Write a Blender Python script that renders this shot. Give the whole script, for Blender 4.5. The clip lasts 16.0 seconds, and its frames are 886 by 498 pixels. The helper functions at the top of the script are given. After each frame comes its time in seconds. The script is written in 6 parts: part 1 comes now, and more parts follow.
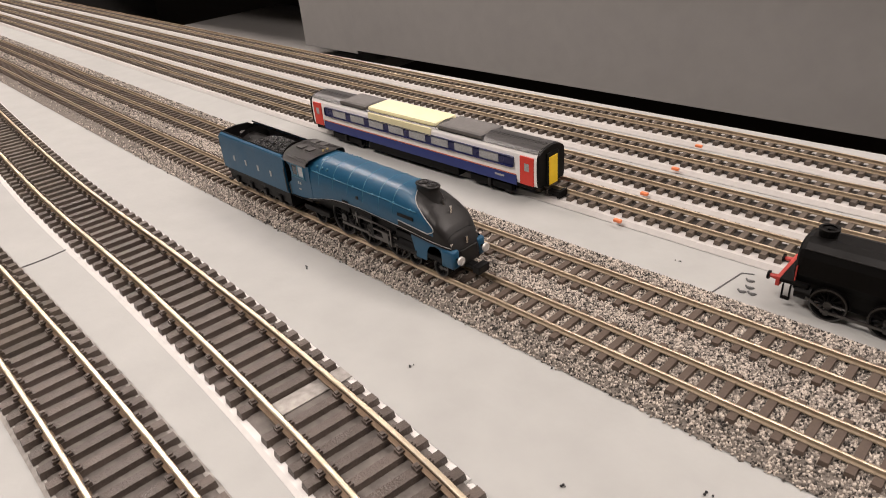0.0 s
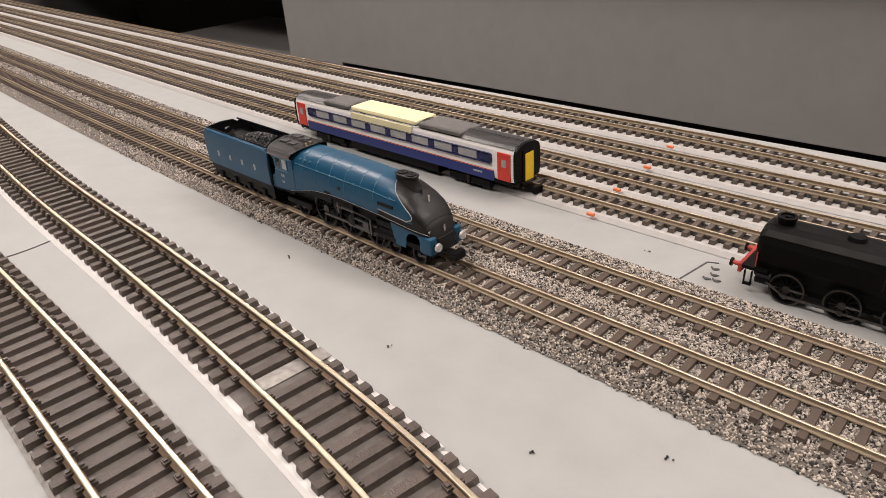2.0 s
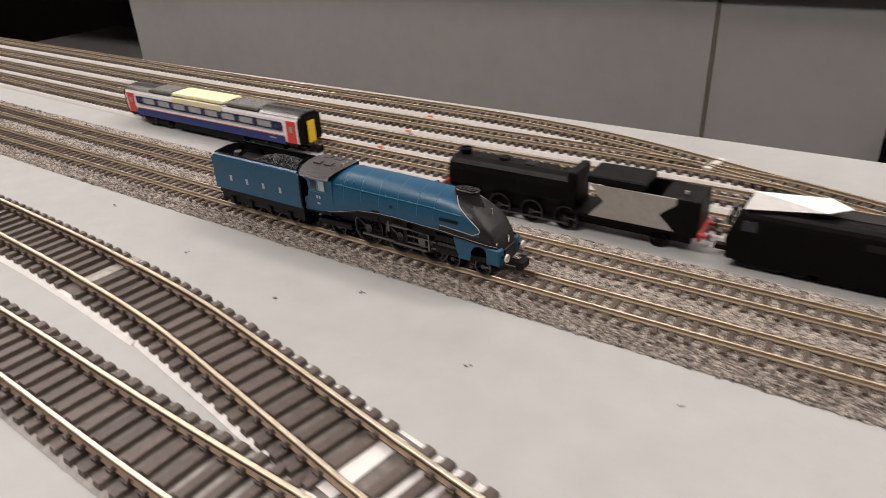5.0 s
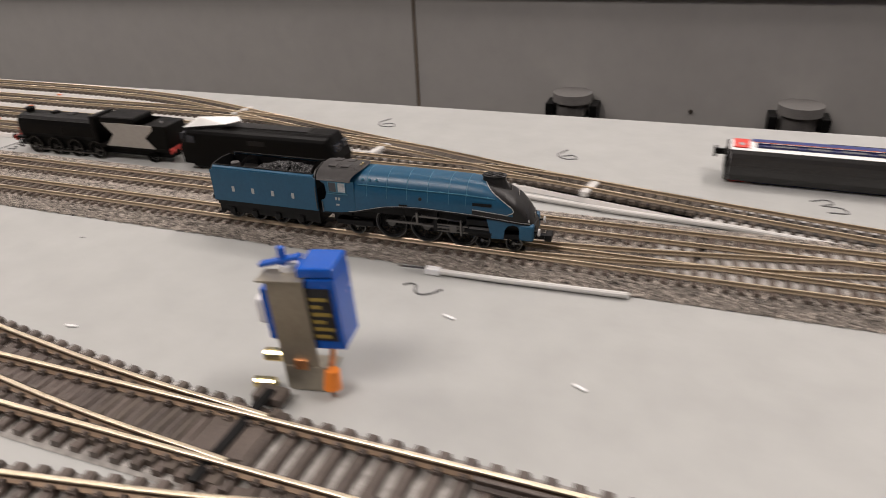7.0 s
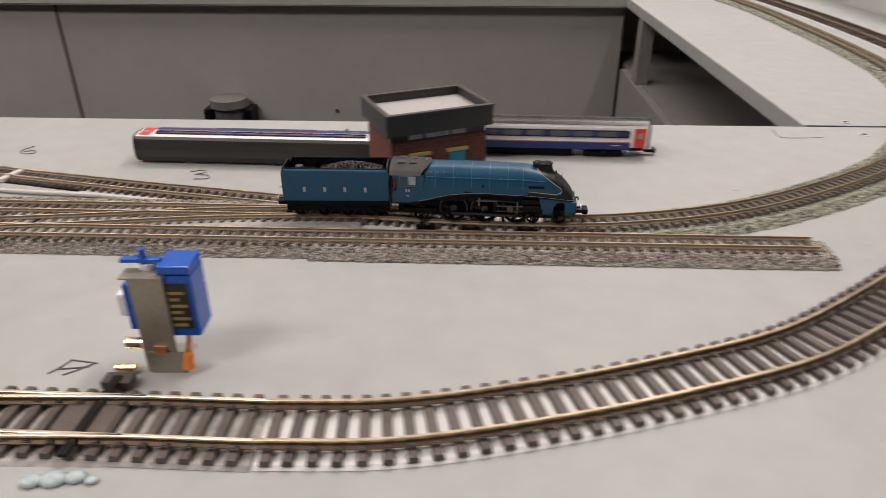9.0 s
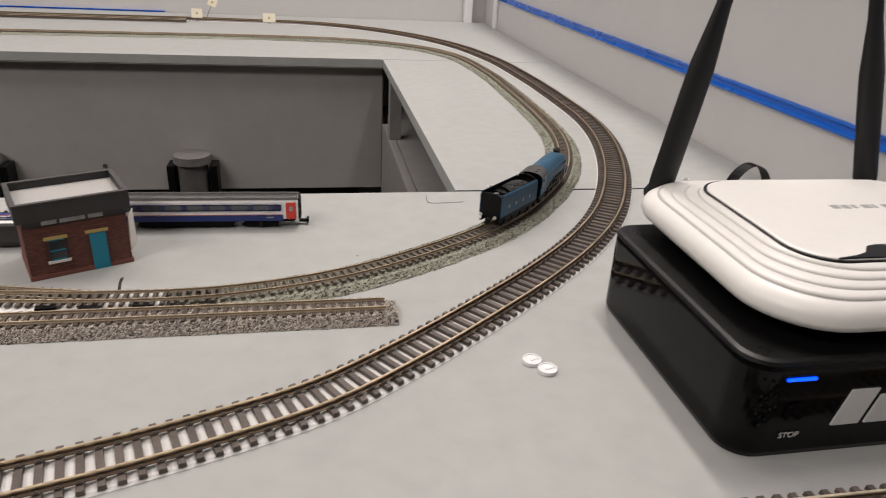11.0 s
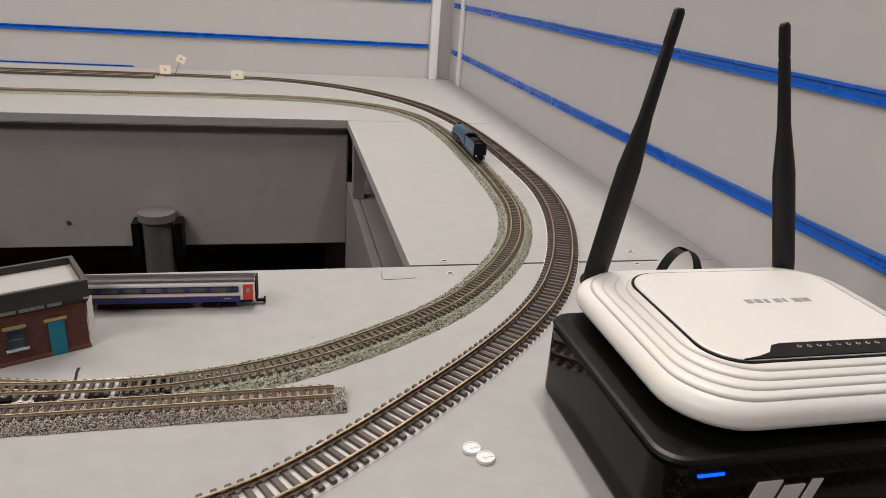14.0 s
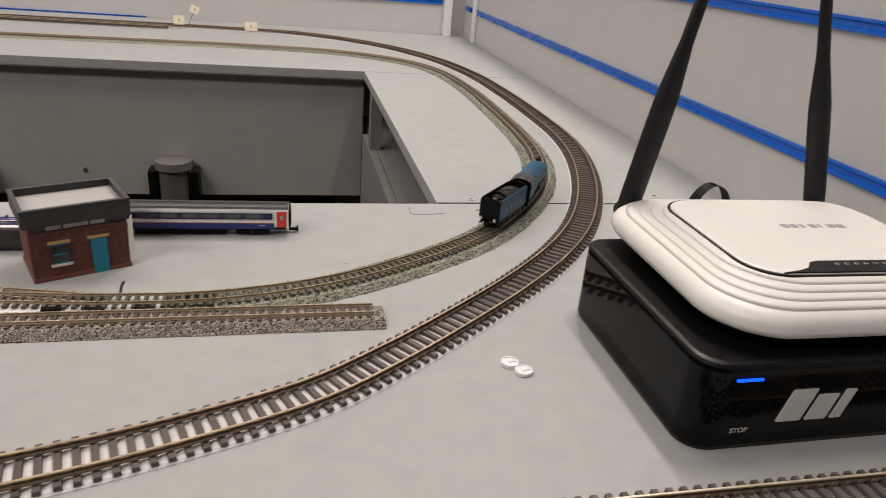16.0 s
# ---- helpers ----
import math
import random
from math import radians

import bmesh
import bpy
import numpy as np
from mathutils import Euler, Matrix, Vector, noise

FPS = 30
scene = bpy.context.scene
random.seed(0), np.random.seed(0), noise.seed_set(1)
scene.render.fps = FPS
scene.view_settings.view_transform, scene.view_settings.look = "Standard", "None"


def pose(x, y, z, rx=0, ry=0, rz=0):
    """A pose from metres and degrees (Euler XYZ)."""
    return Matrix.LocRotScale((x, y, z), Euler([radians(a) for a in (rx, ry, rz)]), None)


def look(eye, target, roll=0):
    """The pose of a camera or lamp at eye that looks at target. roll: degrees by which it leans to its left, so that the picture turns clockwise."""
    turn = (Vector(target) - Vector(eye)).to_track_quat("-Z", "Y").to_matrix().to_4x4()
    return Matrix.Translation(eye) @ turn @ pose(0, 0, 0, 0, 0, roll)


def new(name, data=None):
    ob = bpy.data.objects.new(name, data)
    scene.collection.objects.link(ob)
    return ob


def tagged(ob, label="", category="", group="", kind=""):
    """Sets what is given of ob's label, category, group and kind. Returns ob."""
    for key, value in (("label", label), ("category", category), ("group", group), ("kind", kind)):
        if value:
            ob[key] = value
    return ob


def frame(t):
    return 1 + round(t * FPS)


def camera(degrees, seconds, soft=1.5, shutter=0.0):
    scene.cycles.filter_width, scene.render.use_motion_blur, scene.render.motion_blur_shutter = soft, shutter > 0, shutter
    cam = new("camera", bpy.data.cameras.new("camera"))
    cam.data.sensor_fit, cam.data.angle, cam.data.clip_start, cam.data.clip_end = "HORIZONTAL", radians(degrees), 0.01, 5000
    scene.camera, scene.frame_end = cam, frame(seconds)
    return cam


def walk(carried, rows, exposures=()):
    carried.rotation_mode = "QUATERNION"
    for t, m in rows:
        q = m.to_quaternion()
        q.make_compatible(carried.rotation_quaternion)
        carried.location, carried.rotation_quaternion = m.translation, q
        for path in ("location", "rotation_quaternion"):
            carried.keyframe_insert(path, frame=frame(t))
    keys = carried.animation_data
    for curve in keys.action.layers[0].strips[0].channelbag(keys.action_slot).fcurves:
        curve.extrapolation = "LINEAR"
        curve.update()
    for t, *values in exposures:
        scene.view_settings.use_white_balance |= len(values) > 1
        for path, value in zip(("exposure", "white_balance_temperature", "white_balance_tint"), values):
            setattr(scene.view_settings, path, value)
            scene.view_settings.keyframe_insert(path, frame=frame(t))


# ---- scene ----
cam = camera(65.8, 16.0, soft=0.5, shutter=0.45)
PATH = [
    (0, (-0.777, -0.331, 0.125), (-2.049, 0.867, -0.848), -5.2),
    (0.5, (-0.776, -0.334, 0.119), (-2.047, 0.874, -0.842), -5.0),
    (1, (-0.773, -0.334, 0.119), (-2.04, 0.889, -0.829), -4.7),
    (1.5, (-0.771, -0.336, 0.118), (-2.029, 0.898, -0.826), -4.5),
    (2, (-0.768, -0.338, 0.121), (-2.018, 0.909, -0.819), -4.1),
    (2.5, (-0.765, -0.34, 0.12), (-2.005, 0.915, -0.821), -3.9),
    (3, (-0.762, -0.343, 0.122), (-1.991, 0.93, -0.81), -3.6),
    (5.5, (-0.627, -0.392, 0.13), (-1.54, 1.114, -0.819), -2.8),
    (6, (-0.574, -0.404, 0.132), (-1.403, 1.145, -0.824), -2.8),
    (6.5, (-0.512, -0.418, 0.137), (-1.242, 1.185, -0.811), -2.7),
    (7, (-0.449, -0.427, 0.135), (-1.082, 1.219, -0.81), -2.6),
    (7.5, (-0.386, -0.442, 0.137), (-0.911, 1.237, -0.816), -1.7),
    (8, (-0.328, -0.451, 0.142), (-0.72, 1.264, -0.81), -1.6),
    (8.5, (-0.28, -0.463, 0.147), (-0.511, 1.287, -0.793), -1.0),
    (9, (-0.228, -0.48, 0.151), (-0.296, 1.285, -0.787), -0.0),
    (9.5, (-0.19, -0.5, 0.167), (-0.114, 1.271, -0.76), 1.1),
    (10, (-0.151, -0.517, 0.174), (0.046, 1.26, -0.721), 1.7),
    (12.3, (-0.093, -0.535, 0.227), (0.352, 1.253, -0.55), 4.0),
    (12.5, (-0.093, -0.536, 0.229), (0.351, 1.257, -0.539), 3.7),
    (13, (-0.094, -0.536, 0.234), (0.344, 1.266, -0.513), 3.6),
    (13.5, (-0.095, -0.539, 0.235), (0.342, 1.269, -0.5), 3.8),
    (14, (-0.094, -0.542, 0.235), (0.351, 1.266, -0.497), 4.1),
    (14.5, (-0.093, -0.546, 0.227), (0.361, 1.253, -0.519), 4.1),
    (15, (-0.094, -0.55, 0.222), (0.364, 1.24, -0.544), 4.6),
    (15.5, (-0.1, -0.555, 0.216), (0.363, 1.224, -0.571), 4.9),
    (16, (-0.117, -0.554, 0.209), (0.321, 1.22, -0.603), 5.1),
]
walk(cam, [(t, look(e, g, r)) for t, e, g, r in PATH],
     exposures=[(0, 0.26, 6700, 10), (3, 0.15, 6550, 9), (5.5, 0.18, 6450, 8), (8.5, 0.08, 6500, 8), (10, 0.08, 6400, 7), (12.5, -0.06, 6450, 6), (16, -0.06, 6550, 6)])

# ---- light: a closed room with ceiling panels ----
world = bpy.data.worlds.new("room_air")
scene.world = world
world.use_nodes = True
world.node_tree.nodes["Background"].inputs[0].default_value = (0.9, 0.95, 1.0, 1)
world.node_tree.nodes["Background"].inputs[1].default_value = 0.02


def ceiling_lamp(x, y, sx, sy, watts, color):
    data = bpy.data.lights.new("ceiling_panel_light", "AREA")
    data.shape, data.size, data.size_y = "RECTANGLE", sx, sy
    data.energy, data.color = watts, color
    ob = new("ceiling_panel_light", data)
    ob.matrix_world = pose(x, y, 1.56)
    return ob


ceiling_lamp(-2.60, 0.10, 0.6, 0.6, 28, (1.0, 0.885, 0.845))
ceiling_lamp(0.40, 0.50, 0.12, 1.2, 23, (1.0, 0.885, 0.845))
ceiling_lamp(-1.30, -1.05, 1.0, 0.5, 28, (1.0, 0.885, 0.845))
ceiling_lamp(-0.50, 0.62, 1.2, 0.3, 11, (1.0, 0.885, 0.845))

# ---- materials ----


def mat(name, color, rough=0.6, metal=0.0, var=0.15, scale=60.0, bump=0.0, bscale=None, tint=None, island=0.0,
        obj=0.0, coat=0.0, emit=None, spec=0.5):
    """Procedural surface: base colour varied at two scales, roughness break-up and fine relief."""
    m = bpy.data.materials.new(name)
    m.use_nodes = True
    nt = m.node_tree
    b = nt.nodes["Principled BSDF"]
    b.inputs["Roughness"].default_value = rough
    b.inputs["Metallic"].default_value = metal
    b.inputs["Specular IOR Level"].default_value = spec
    if coat:
        b.inputs["Coat Weight"].default_value = coat
        b.inputs["Coat Roughness"].default_value = 0.08
    tc = nt.nodes.new("ShaderNodeTexCoord")
    n1 = nt.nodes.new("ShaderNodeTexNoise")
    n1.inputs["Scale"].default_value = scale
    n1.inputs["Detail"].default_value = 6
    n1.inputs["Roughness"].default_value = 0.65
    n2 = nt.nodes.new("ShaderNodeTexNoise")
    n2.inputs["Scale"].default_value = scale * 9
    n2.inputs["Detail"].default_value = 4
    for n in (n1, n2):
        nt.links.new(tc.outputs["Object"], n.inputs["Vector"])
    add = nt.nodes.new("ShaderNodeMath")
    add.operation = "ADD"
    nt.links.new(n1.outputs["Fac"], add.inputs[0])
    nt.links.new(n2.outputs["Fac"], add.inputs[1])
    last = add
    if island or obj:
        src = nt.nodes.new("ShaderNodeNewGeometry").outputs["Random Per Island"] if island else \
            nt.nodes.new("ShaderNodeObjectInfo").outputs["Random"]
        mul = nt.nodes.new("ShaderNodeMath")
        mul.operation = "MULTIPLY_ADD"
        mul.inputs[1].default_value = 2 * (island or obj)
        mul.inputs[2].default_value = -(island or obj)
        nt.links.new(src, mul.inputs[0])
        add2 = nt.nodes.new("ShaderNodeMath")
        add2.operation = "ADD"
        nt.links.new(add.outputs[0], add2.inputs[0])
        nt.links.new(mul.outputs[0], add2.inputs[1])
        last = add2
    ramp = nt.nodes.new("ShaderNodeMapRange")
    ramp.inputs["From Min"].default_value = 0.55
    ramp.inputs["From Max"].default_value = 1.45
    nt.links.new(last.outputs[0], ramp.inputs["Value"])
    mix = nt.nodes.new("ShaderNodeMix")
    mix.data_type = "RGBA"
    c = Vector(color)
    lo = c * (1 - var)
    hi = Vector(tint) if tint else c * (1 + var)
    mix.inputs["A"].default_value = (*lo, 1)
    mix.inputs["B"].default_value = (*[min(v, 1) for v in hi], 1)
    nt.links.new(ramp.outputs["Result"], mix.inputs["Factor"])
    nt.links.new(mix.outputs["Result"], b.inputs["Base Color"])
    rr = nt.nodes.new("ShaderNodeMapRange")
    rr.inputs["From Min"].default_value = 0.3
    rr.inputs["From Max"].default_value = 0.7
    rr.inputs["To Min"].default_value = max(rough - 0.08, 0.03)
    rr.inputs["To Max"].default_value = min(rough + 0.08, 1)
    nt.links.new(n1.outputs["Fac"], rr.inputs["Value"])
    nt.links.new(rr.outputs["Result"], b.inputs["Roughness"])
    if bump:
        nb = nt.nodes.new("ShaderNodeTexNoise")
        nb.inputs["Scale"].default_value = bscale or scale * 12
        nb.inputs["Detail"].default_value = 5
        nt.links.new(tc.outputs["Object"], nb.inputs["Vector"])
        bu = nt.nodes.new("ShaderNodeBump")
        bu.inputs["Strength"].default_value = bump
        bu.inputs["Distance"].default_value = 0.0006
        nt.links.new(nb.outputs["Fac"], bu.inputs["Height"])
        nt.links.new(bu.outputs["Normal"], b.inputs["Normal"])
    if emit:
        b.inputs["Emission Color"].default_value = (*emit[0], 1)
        b.inputs["Emission Strength"].default_value = emit[1]
    return m


M = {}
M["board"] = mat("grey_painted_board", (0.356, 0.362, 0.350), 0.55, var=0.10, scale=7, bump=0.14, bscale=260, spec=0.35)
M["fascia"] = mat("grey_painted_panel", (0.36, 0.352, 0.338), 0.48, var=0.07, scale=4, bump=0.1, bscale=300)
M["edge"] = mat("raw_board_edge", (0.16, 0.13, 0.10), 0.7, var=0.3, scale=60)
M["wallwhite"] = mat("white_slat_wall", (0.53, 0.52, 0.51), 0.4, var=0.04, scale=3, bump=0.05, bscale=200)
M["wallgrey"] = mat("dark_grey_wall", (0.10, 0.098, 0.095), 0.7, var=0.1, scale=3)
M["trimwhite"] = mat("white_plastic_trim", (0.75, 0.75, 0.75), 0.35, var=0.03)
M["bluestrip"] = mat("blue_plastic_insert", (0.003, 0.115, 0.56), 0.28, var=0.05, scale=10)
M["carpet"] = mat("dark_floor", (0.035, 0.028, 0.024), 0.9, var=0.4, scale=40, bump=0.4)
M["ceil"] = mat("white_ceiling", (0.7, 0.7, 0.69), 0.8, var=0.03)
# Dark brown of nail and screw slots, also painted shade under the boards.
M["dark"] = mat("dark_recess_shade_and_nail", (0.045, 0.037, 0.031), 0.8, var=0.4)
M["rail"] = mat("nickel_silver_rail", (0.72, 0.63, 0.48), 0.46, 1.0, var=0.14, scale=50, bump=0.1)
M["railn"] = mat("weathered_rail", (0.52, 0.43, 0.31), 0.42, 1.0, var=0.2, scale=70, bump=0.1)
M["sleeper"] = mat("brown_plastic_sleeper", (0.080, 0.063, 0.053), 0.42, var=0.35, scale=120, bump=0.35, bscale=1800, obj=0.3)
M["sleepern"] = mat("dark_plastic_sleeper", (0.085, 0.068, 0.054), 0.65, var=0.4, scale=120, island=0.3)
M["sleepertan"] = mat("dusty_sleeper", (0.070, 0.051, 0.039), 0.78, var=0.3, scale=120, island=0.3)
M["underlay"] = mat("white_foam_underlay", (0.66, 0.65, 0.63), 0.7, var=0.08, scale=40, bump=0.2)
M["underlaygrey"] = mat("grey_foam_underlay", (0.47, 0.455, 0.435), 0.7, var=0.1, scale=40, bump=0.2)
M["web"] = mat("brown_track_web", (0.085, 0.073, 0.064), 0.75, var=0.45, scale=35, bump=0.3, tint=(0.20, 0.18, 0.163))
M["webdark"] = mat("dark_track_bed", (0.022, 0.018, 0.015), 0.8, var=0.4, scale=80)
M["ballastbed"] = mat("ballast_bed", (0.17, 0.15, 0.13), 0.9, var=0.5, scale=400, bump=0.6, bscale=1500)
M["bedgreen"] = mat("green_ballast_bed", (0.27, 0.275, 0.215), 0.9, var=0.5, scale=400, bump=0.6, bscale=1500)
M["stone"] = mat("ballast_stone", (0.170, 0.148, 0.126), 0.85, var=0.9, scale=300, island=0.65, tint=(0.55, 0.49, 0.425))
M["stonegreen"] = mat("green_ballast_stone", (0.20, 0.205, 0.155), 0.85, var=0.8, scale=300, island=0.6, tint=(0.54, 0.545, 0.45))
M["blue"] = mat("garter_blue_paint", (0.009, 0.067, 0.130), 0.38, spec=0.4, var=0.16, scale=90, bump=0.05)
# Lighter blue: glints on handrail and raised trim are in the colour.
M["bluelight"] = mat("blue_edge_glint", (0.045, 0.155, 0.225), 0.36, var=0.2, scale=90)
M["black"] = mat("satin_black_paint", (0.0042, 0.0042, 0.0045), 0.45, spec=0.18, var=0.3, scale=120, bump=0.05)
M["soot"] = mat("dark_grey_smokebox", (0.0105, 0.0098, 0.0094), 0.42, spec=0.32, var=0.25, scale=120, bump=0.05)
M["roofgrey"] = mat("grey_roof_paint", (0.050, 0.047, 0.046), 0.5, var=0.2, scale=90)
M["steel"] = mat("dull_steel_rod", (0.13, 0.125, 0.12), 0.36, 1.0, var=0.15)
M["darksteel"] = mat("dull_steel_tyre", (0.10, 0.098, 0.095), 0.4, 1.0, var=0.2)
M["chrome"] = mat("polished_buffer", (0.75, 0.74, 0.72), 0.2, 1.0, var=0.08)
M["bufferpale"] = mat("pale_buffer_metal", (0.62, 0.61, 0.59), 0.3, 0.35, var=0.08)
M["coal"] = mat("coal", (0.015, 0.015, 0.016), 0.35, var=0.6, scale=400, bump=0.5, island=0.3)
M["glassdark"] = mat("dark_tinted_glass", (0.03, 0.035, 0.045), 0.12, var=0.3, scale=60)
M["coachglass"] = mat("grey_coach_glazing", (0.085, 0.09, 0.10), 0.14, var=0.35, scale=120)
M["lining"] = mat("pale_lining", (0.36, 0.36, 0.35), 0.5, var=0.1)
M["cwhite"] = mat("coach_white", (0.80, 0.79, 0.775), 0.35, var=0.05)
M["cblue"] = mat("coach_blue", (0.009, 0.024, 0.155), 0.33, var=0.12)
M["cnavy"] = mat("coach_window_band", (0.02, 0.025, 0.09), 0.3, var=0.2)
M["cred"] = mat("coach_red", (0.62, 0.045, 0.03), 0.4, var=0.1)
M["corange"] = mat("coach_pin_stripe", (0.5, 0.12, 0.05), 0.4, var=0.1)
M["cyellow"] = mat("warning_yellow", (0.80, 0.52, 0.02), 0.45, var=0.08)
M["coachroof"] = mat("coach_roof", (0.026, 0.025, 0.0245), 0.34, var=0.25)
M["cleartape"] = mat("shiny_clear_tape", (0.13, 0.125, 0.12), 0.12, var=0.2)
M["railside"] = mat("tarnished_rail_web", (0.17, 0.12, 0.08), 0.5, 0.6, var=0.3, scale=80)
M["railnside"] = mat("tan_rail_web", (0.34, 0.27, 0.185), 0.6, 0.1, var=0.25, scale=80)
M["railold"] = mat("dull_brown_rail", (0.48, 0.385, 0.265), 0.38, 1.0, var=0.25, scale=70, bump=0.1)
M["sleeperdust"] = mat("dust_brown_sleeper", (0.085, 0.070, 0.055), 0.7, var=0.4, scale=120, island=0.3)
# Fascia grey made darker: shade at the well's end is in the colour.
M["shadegrey"] = mat("grey_paint_darkened_for_shade", (0.22, 0.212, 0.205), 0.5, var=0.12, scale=6, bump=0.1)
M["underlaydirty"] = mat("soiled_white_foam", (0.28, 0.26, 0.238), 0.7, var=0.5, scale=45, bump=0.2, tint=(0.46, 0.44, 0.41))
M["tape"] = mat("cream_masking_tape", (0.78, 0.73, 0.46), 0.55, var=0.08, bump=0.2)
M["paper"] = mat("white_paper", (0.82, 0.82, 0.80), 0.6, var=0.04)
M["mattblack"] = mat("matt_black_plastic", (0.0032, 0.0031, 0.0030), 0.46, spec=0.13, var=0.35, scale=100)
M["bareplastic"] = mat("bare_grey_plastic", (0.36, 0.34, 0.31), 0.5, var=0.15)
M["buffred"] = mat("buffer_beam_red", (0.42, 0.045, 0.035), 0.5, var=0.15)
M["brick"] = mat("red_brick", (0.155, 0.055, 0.04), 0.7, var=0.3, scale=200, obj=0.35)
M["mortar"] = mat("brick_mortar", (0.115, 0.052, 0.042), 0.85, var=0.3, scale=200)
M["teal"] = mat("teal_door", (0.004, 0.20, 0.30), 0.5, var=0.08)
M["ochre"] = mat("ochre_lintel", (0.50, 0.36, 0.13), 0.6, var=0.12)
M["stonewhite"] = mat("white_stone_sill", (0.66, 0.63, 0.58), 0.6, var=0.1)
M["fasciadark"] = mat("dark_grey_parapet", (0.030, 0.030, 0.030), 0.5, var=0.25)
M["roofpale"] = mat("pale_grey_flat_roof", (0.40, 0.39, 0.375), 0.45, var=0.12, scale=80)
M["winglass"] = mat("window_glazing", (0.35, 0.36, 0.37), 0.15, var=0.4, scale=150)
M["servo"] = mat("blue_servo_case", (0.006, 0.085, 0.44), 0.22, var=0.12, scale=80)
M["bracket"] = mat("zinc_bracket", (0.36, 0.33, 0.27), 0.42, 0.75, var=0.15)
M["brass"] = mat("brass_terminal", (0.85, 0.72, 0.40), 0.22, 1.0, var=0.1)
M["copper"] = mat("copper_tab", (0.72, 0.36, 0.18), 0.3, 1.0, var=0.15)
M["orange"] = mat("orange_wire_cap", (0.75, 0.22, 0.03), 0.4, var=0.1)
M["label"] = mat("black_servo_label", (0.012, 0.012, 0.016), 0.35, var=0.3)
M["gold"] = mat("gold_print", (0.30, 0.22, 0.05), 0.4, var=0.2)
M["router"] = mat("white_router_plastic", (0.71, 0.695, 0.665), 0.38, var=0.03, scale=20)
M["routergap"] = mat("router_groove_shade", (0.38, 0.37, 0.355), 0.5, var=0.06)
M["gloss"] = mat("gloss_black_plastic", (0.0022, 0.0022, 0.0025), 0.08, spec=0.16, var=0.3, scale=40)
M["satin"] = mat("satin_black_lid", (0.0042, 0.0042, 0.0042), 0.34, spec=0.2, var=0.15, scale=60)
M["logo"] = mat("silver_print", (0.55, 0.55, 0.54), 0.4, var=0.05)
M["greyprint"] = mat("grey_print", (0.30, 0.30, 0.30), 0.5, var=0.05)
M["led"] = mat("blue_indicator", (0.02, 0.12, 0.9), 0.3, emit=((0.0, 0.05, 1.0), 2.5))
M["antenna"] = mat("black_rubber_antenna", (0.008, 0.008, 0.0085), 0.5, spec=0.35, var=0.2)
M["pencil"] = mat("pencil_mark", (0.10, 0.10, 0.10), 0.7, var=0.2)
M["flag"] = mat("cream_card_flag", (0.88, 0.82, 0.66), 0.6, var=0.06)
M["pipe"] = mat("grey_conduit", (0.55, 0.54, 0.52), 0.4, var=0.1)
M["clutter"] = mat("glue_blob", (0.42, 0.50, 0.52), 0.25, var=0.2)
M["post"] = mat("steel_leg", (0.14, 0.135, 0.13), 0.35, 0.3, var=0.2)
M["capgrey"] = mat("dusty_grey_cap", (0.14, 0.135, 0.13), 0.5, var=0.25, scale=60)
M["copperwire"] = mat("orange_solder_dot", (0.70, 0.20, 0.08), 0.5, var=0.2)

# ---- mesh helpers ----


def mesh_ob(name, bm, material, parent=None, label="", smooth=False):
    me = bpy.data.meshes.new(name)
    bm.normal_update()
    bm.to_mesh(me)
    bm.free()
    me.materials.append(M[material])
    if smooth:
        me.polygons.foreach_set("use_smooth", [True] * len(me.polygons))
    ob = new(name, me)
    if parent:
        ob.parent = parent
    if label:
        ob["label"] = label
    return ob


def part(name, bm, material, parent, label="", smooth=False):
    return mesh_ob(name, bm, material, parent, label, smooth)


def thing(name, m, label, category, group=""):
    ob = new(name)
    ob.empty_display_size = 0.01
    ob.matrix_basis = m
    return tagged(ob, label, category, group)


def box(x0, x1, y0, y1, z0, z1, bevel=0.0, bm=None, seg=2):
    bm = bm or bmesh.new()
    r = bmesh.ops.create_cube(bm, size=1, matrix=Matrix.Translation(((x0 + x1) / 2, (y0 + y1) / 2, (z0 + z1) / 2)) @
                              Matrix.Diagonal((x1 - x0, y1 - y0, z1 - z0, 1)))
    if bevel:
        es = list({e for v in r["verts"] for e in v.link_edges})
        bmesh.ops.bevel(bm, geom=es, offset=bevel, segments=seg, affect="EDGES", profile=0.6)
    return bm


def cyl(r0, r1, a, b, seg=20, bm=None):
    """A cone or cylinder from point a to point b."""
    bm = bm or bmesh.new()
    a, b = Vector(a), Vector(b)
    q = (b - a).to_track_quat("Z", "Y").to_matrix().to_4x4()
    bmesh.ops.create_cone(bm, cap_ends=True, segments=seg, radius1=r0, radius2=r1, depth=(b - a).length,
                          matrix=Matrix.Translation((a + b) / 2) @ q)
    return bm


def prism(pts, y0, y1, bm=None, axis="y"):
    """Extrudes an outline in the x-z plane from y0 to y1 (or an x-y outline along z)."""
    bm = bm or bmesh.new()
    if axis == "y":
        a = [bm.verts.new((x, y0, z)) for x, z in pts]
        b = [bm.verts.new((x, y1, z)) for x, z in pts]
    else:
        a = [bm.verts.new((x, y, y0)) for x, y in pts]
        b = [bm.verts.new((x, y, y1)) for x, y in pts]
    n = len(pts)
    bm.faces.new(a)
    bm.faces.new(b[::-1])
    for i in range(n):
        bm.faces.new((a[i], b[i], b[(i + 1) % n], a[(i + 1) % n]))
    bmesh.ops.recalc_face_normals(bm, faces=bm.faces[:])
    return bm


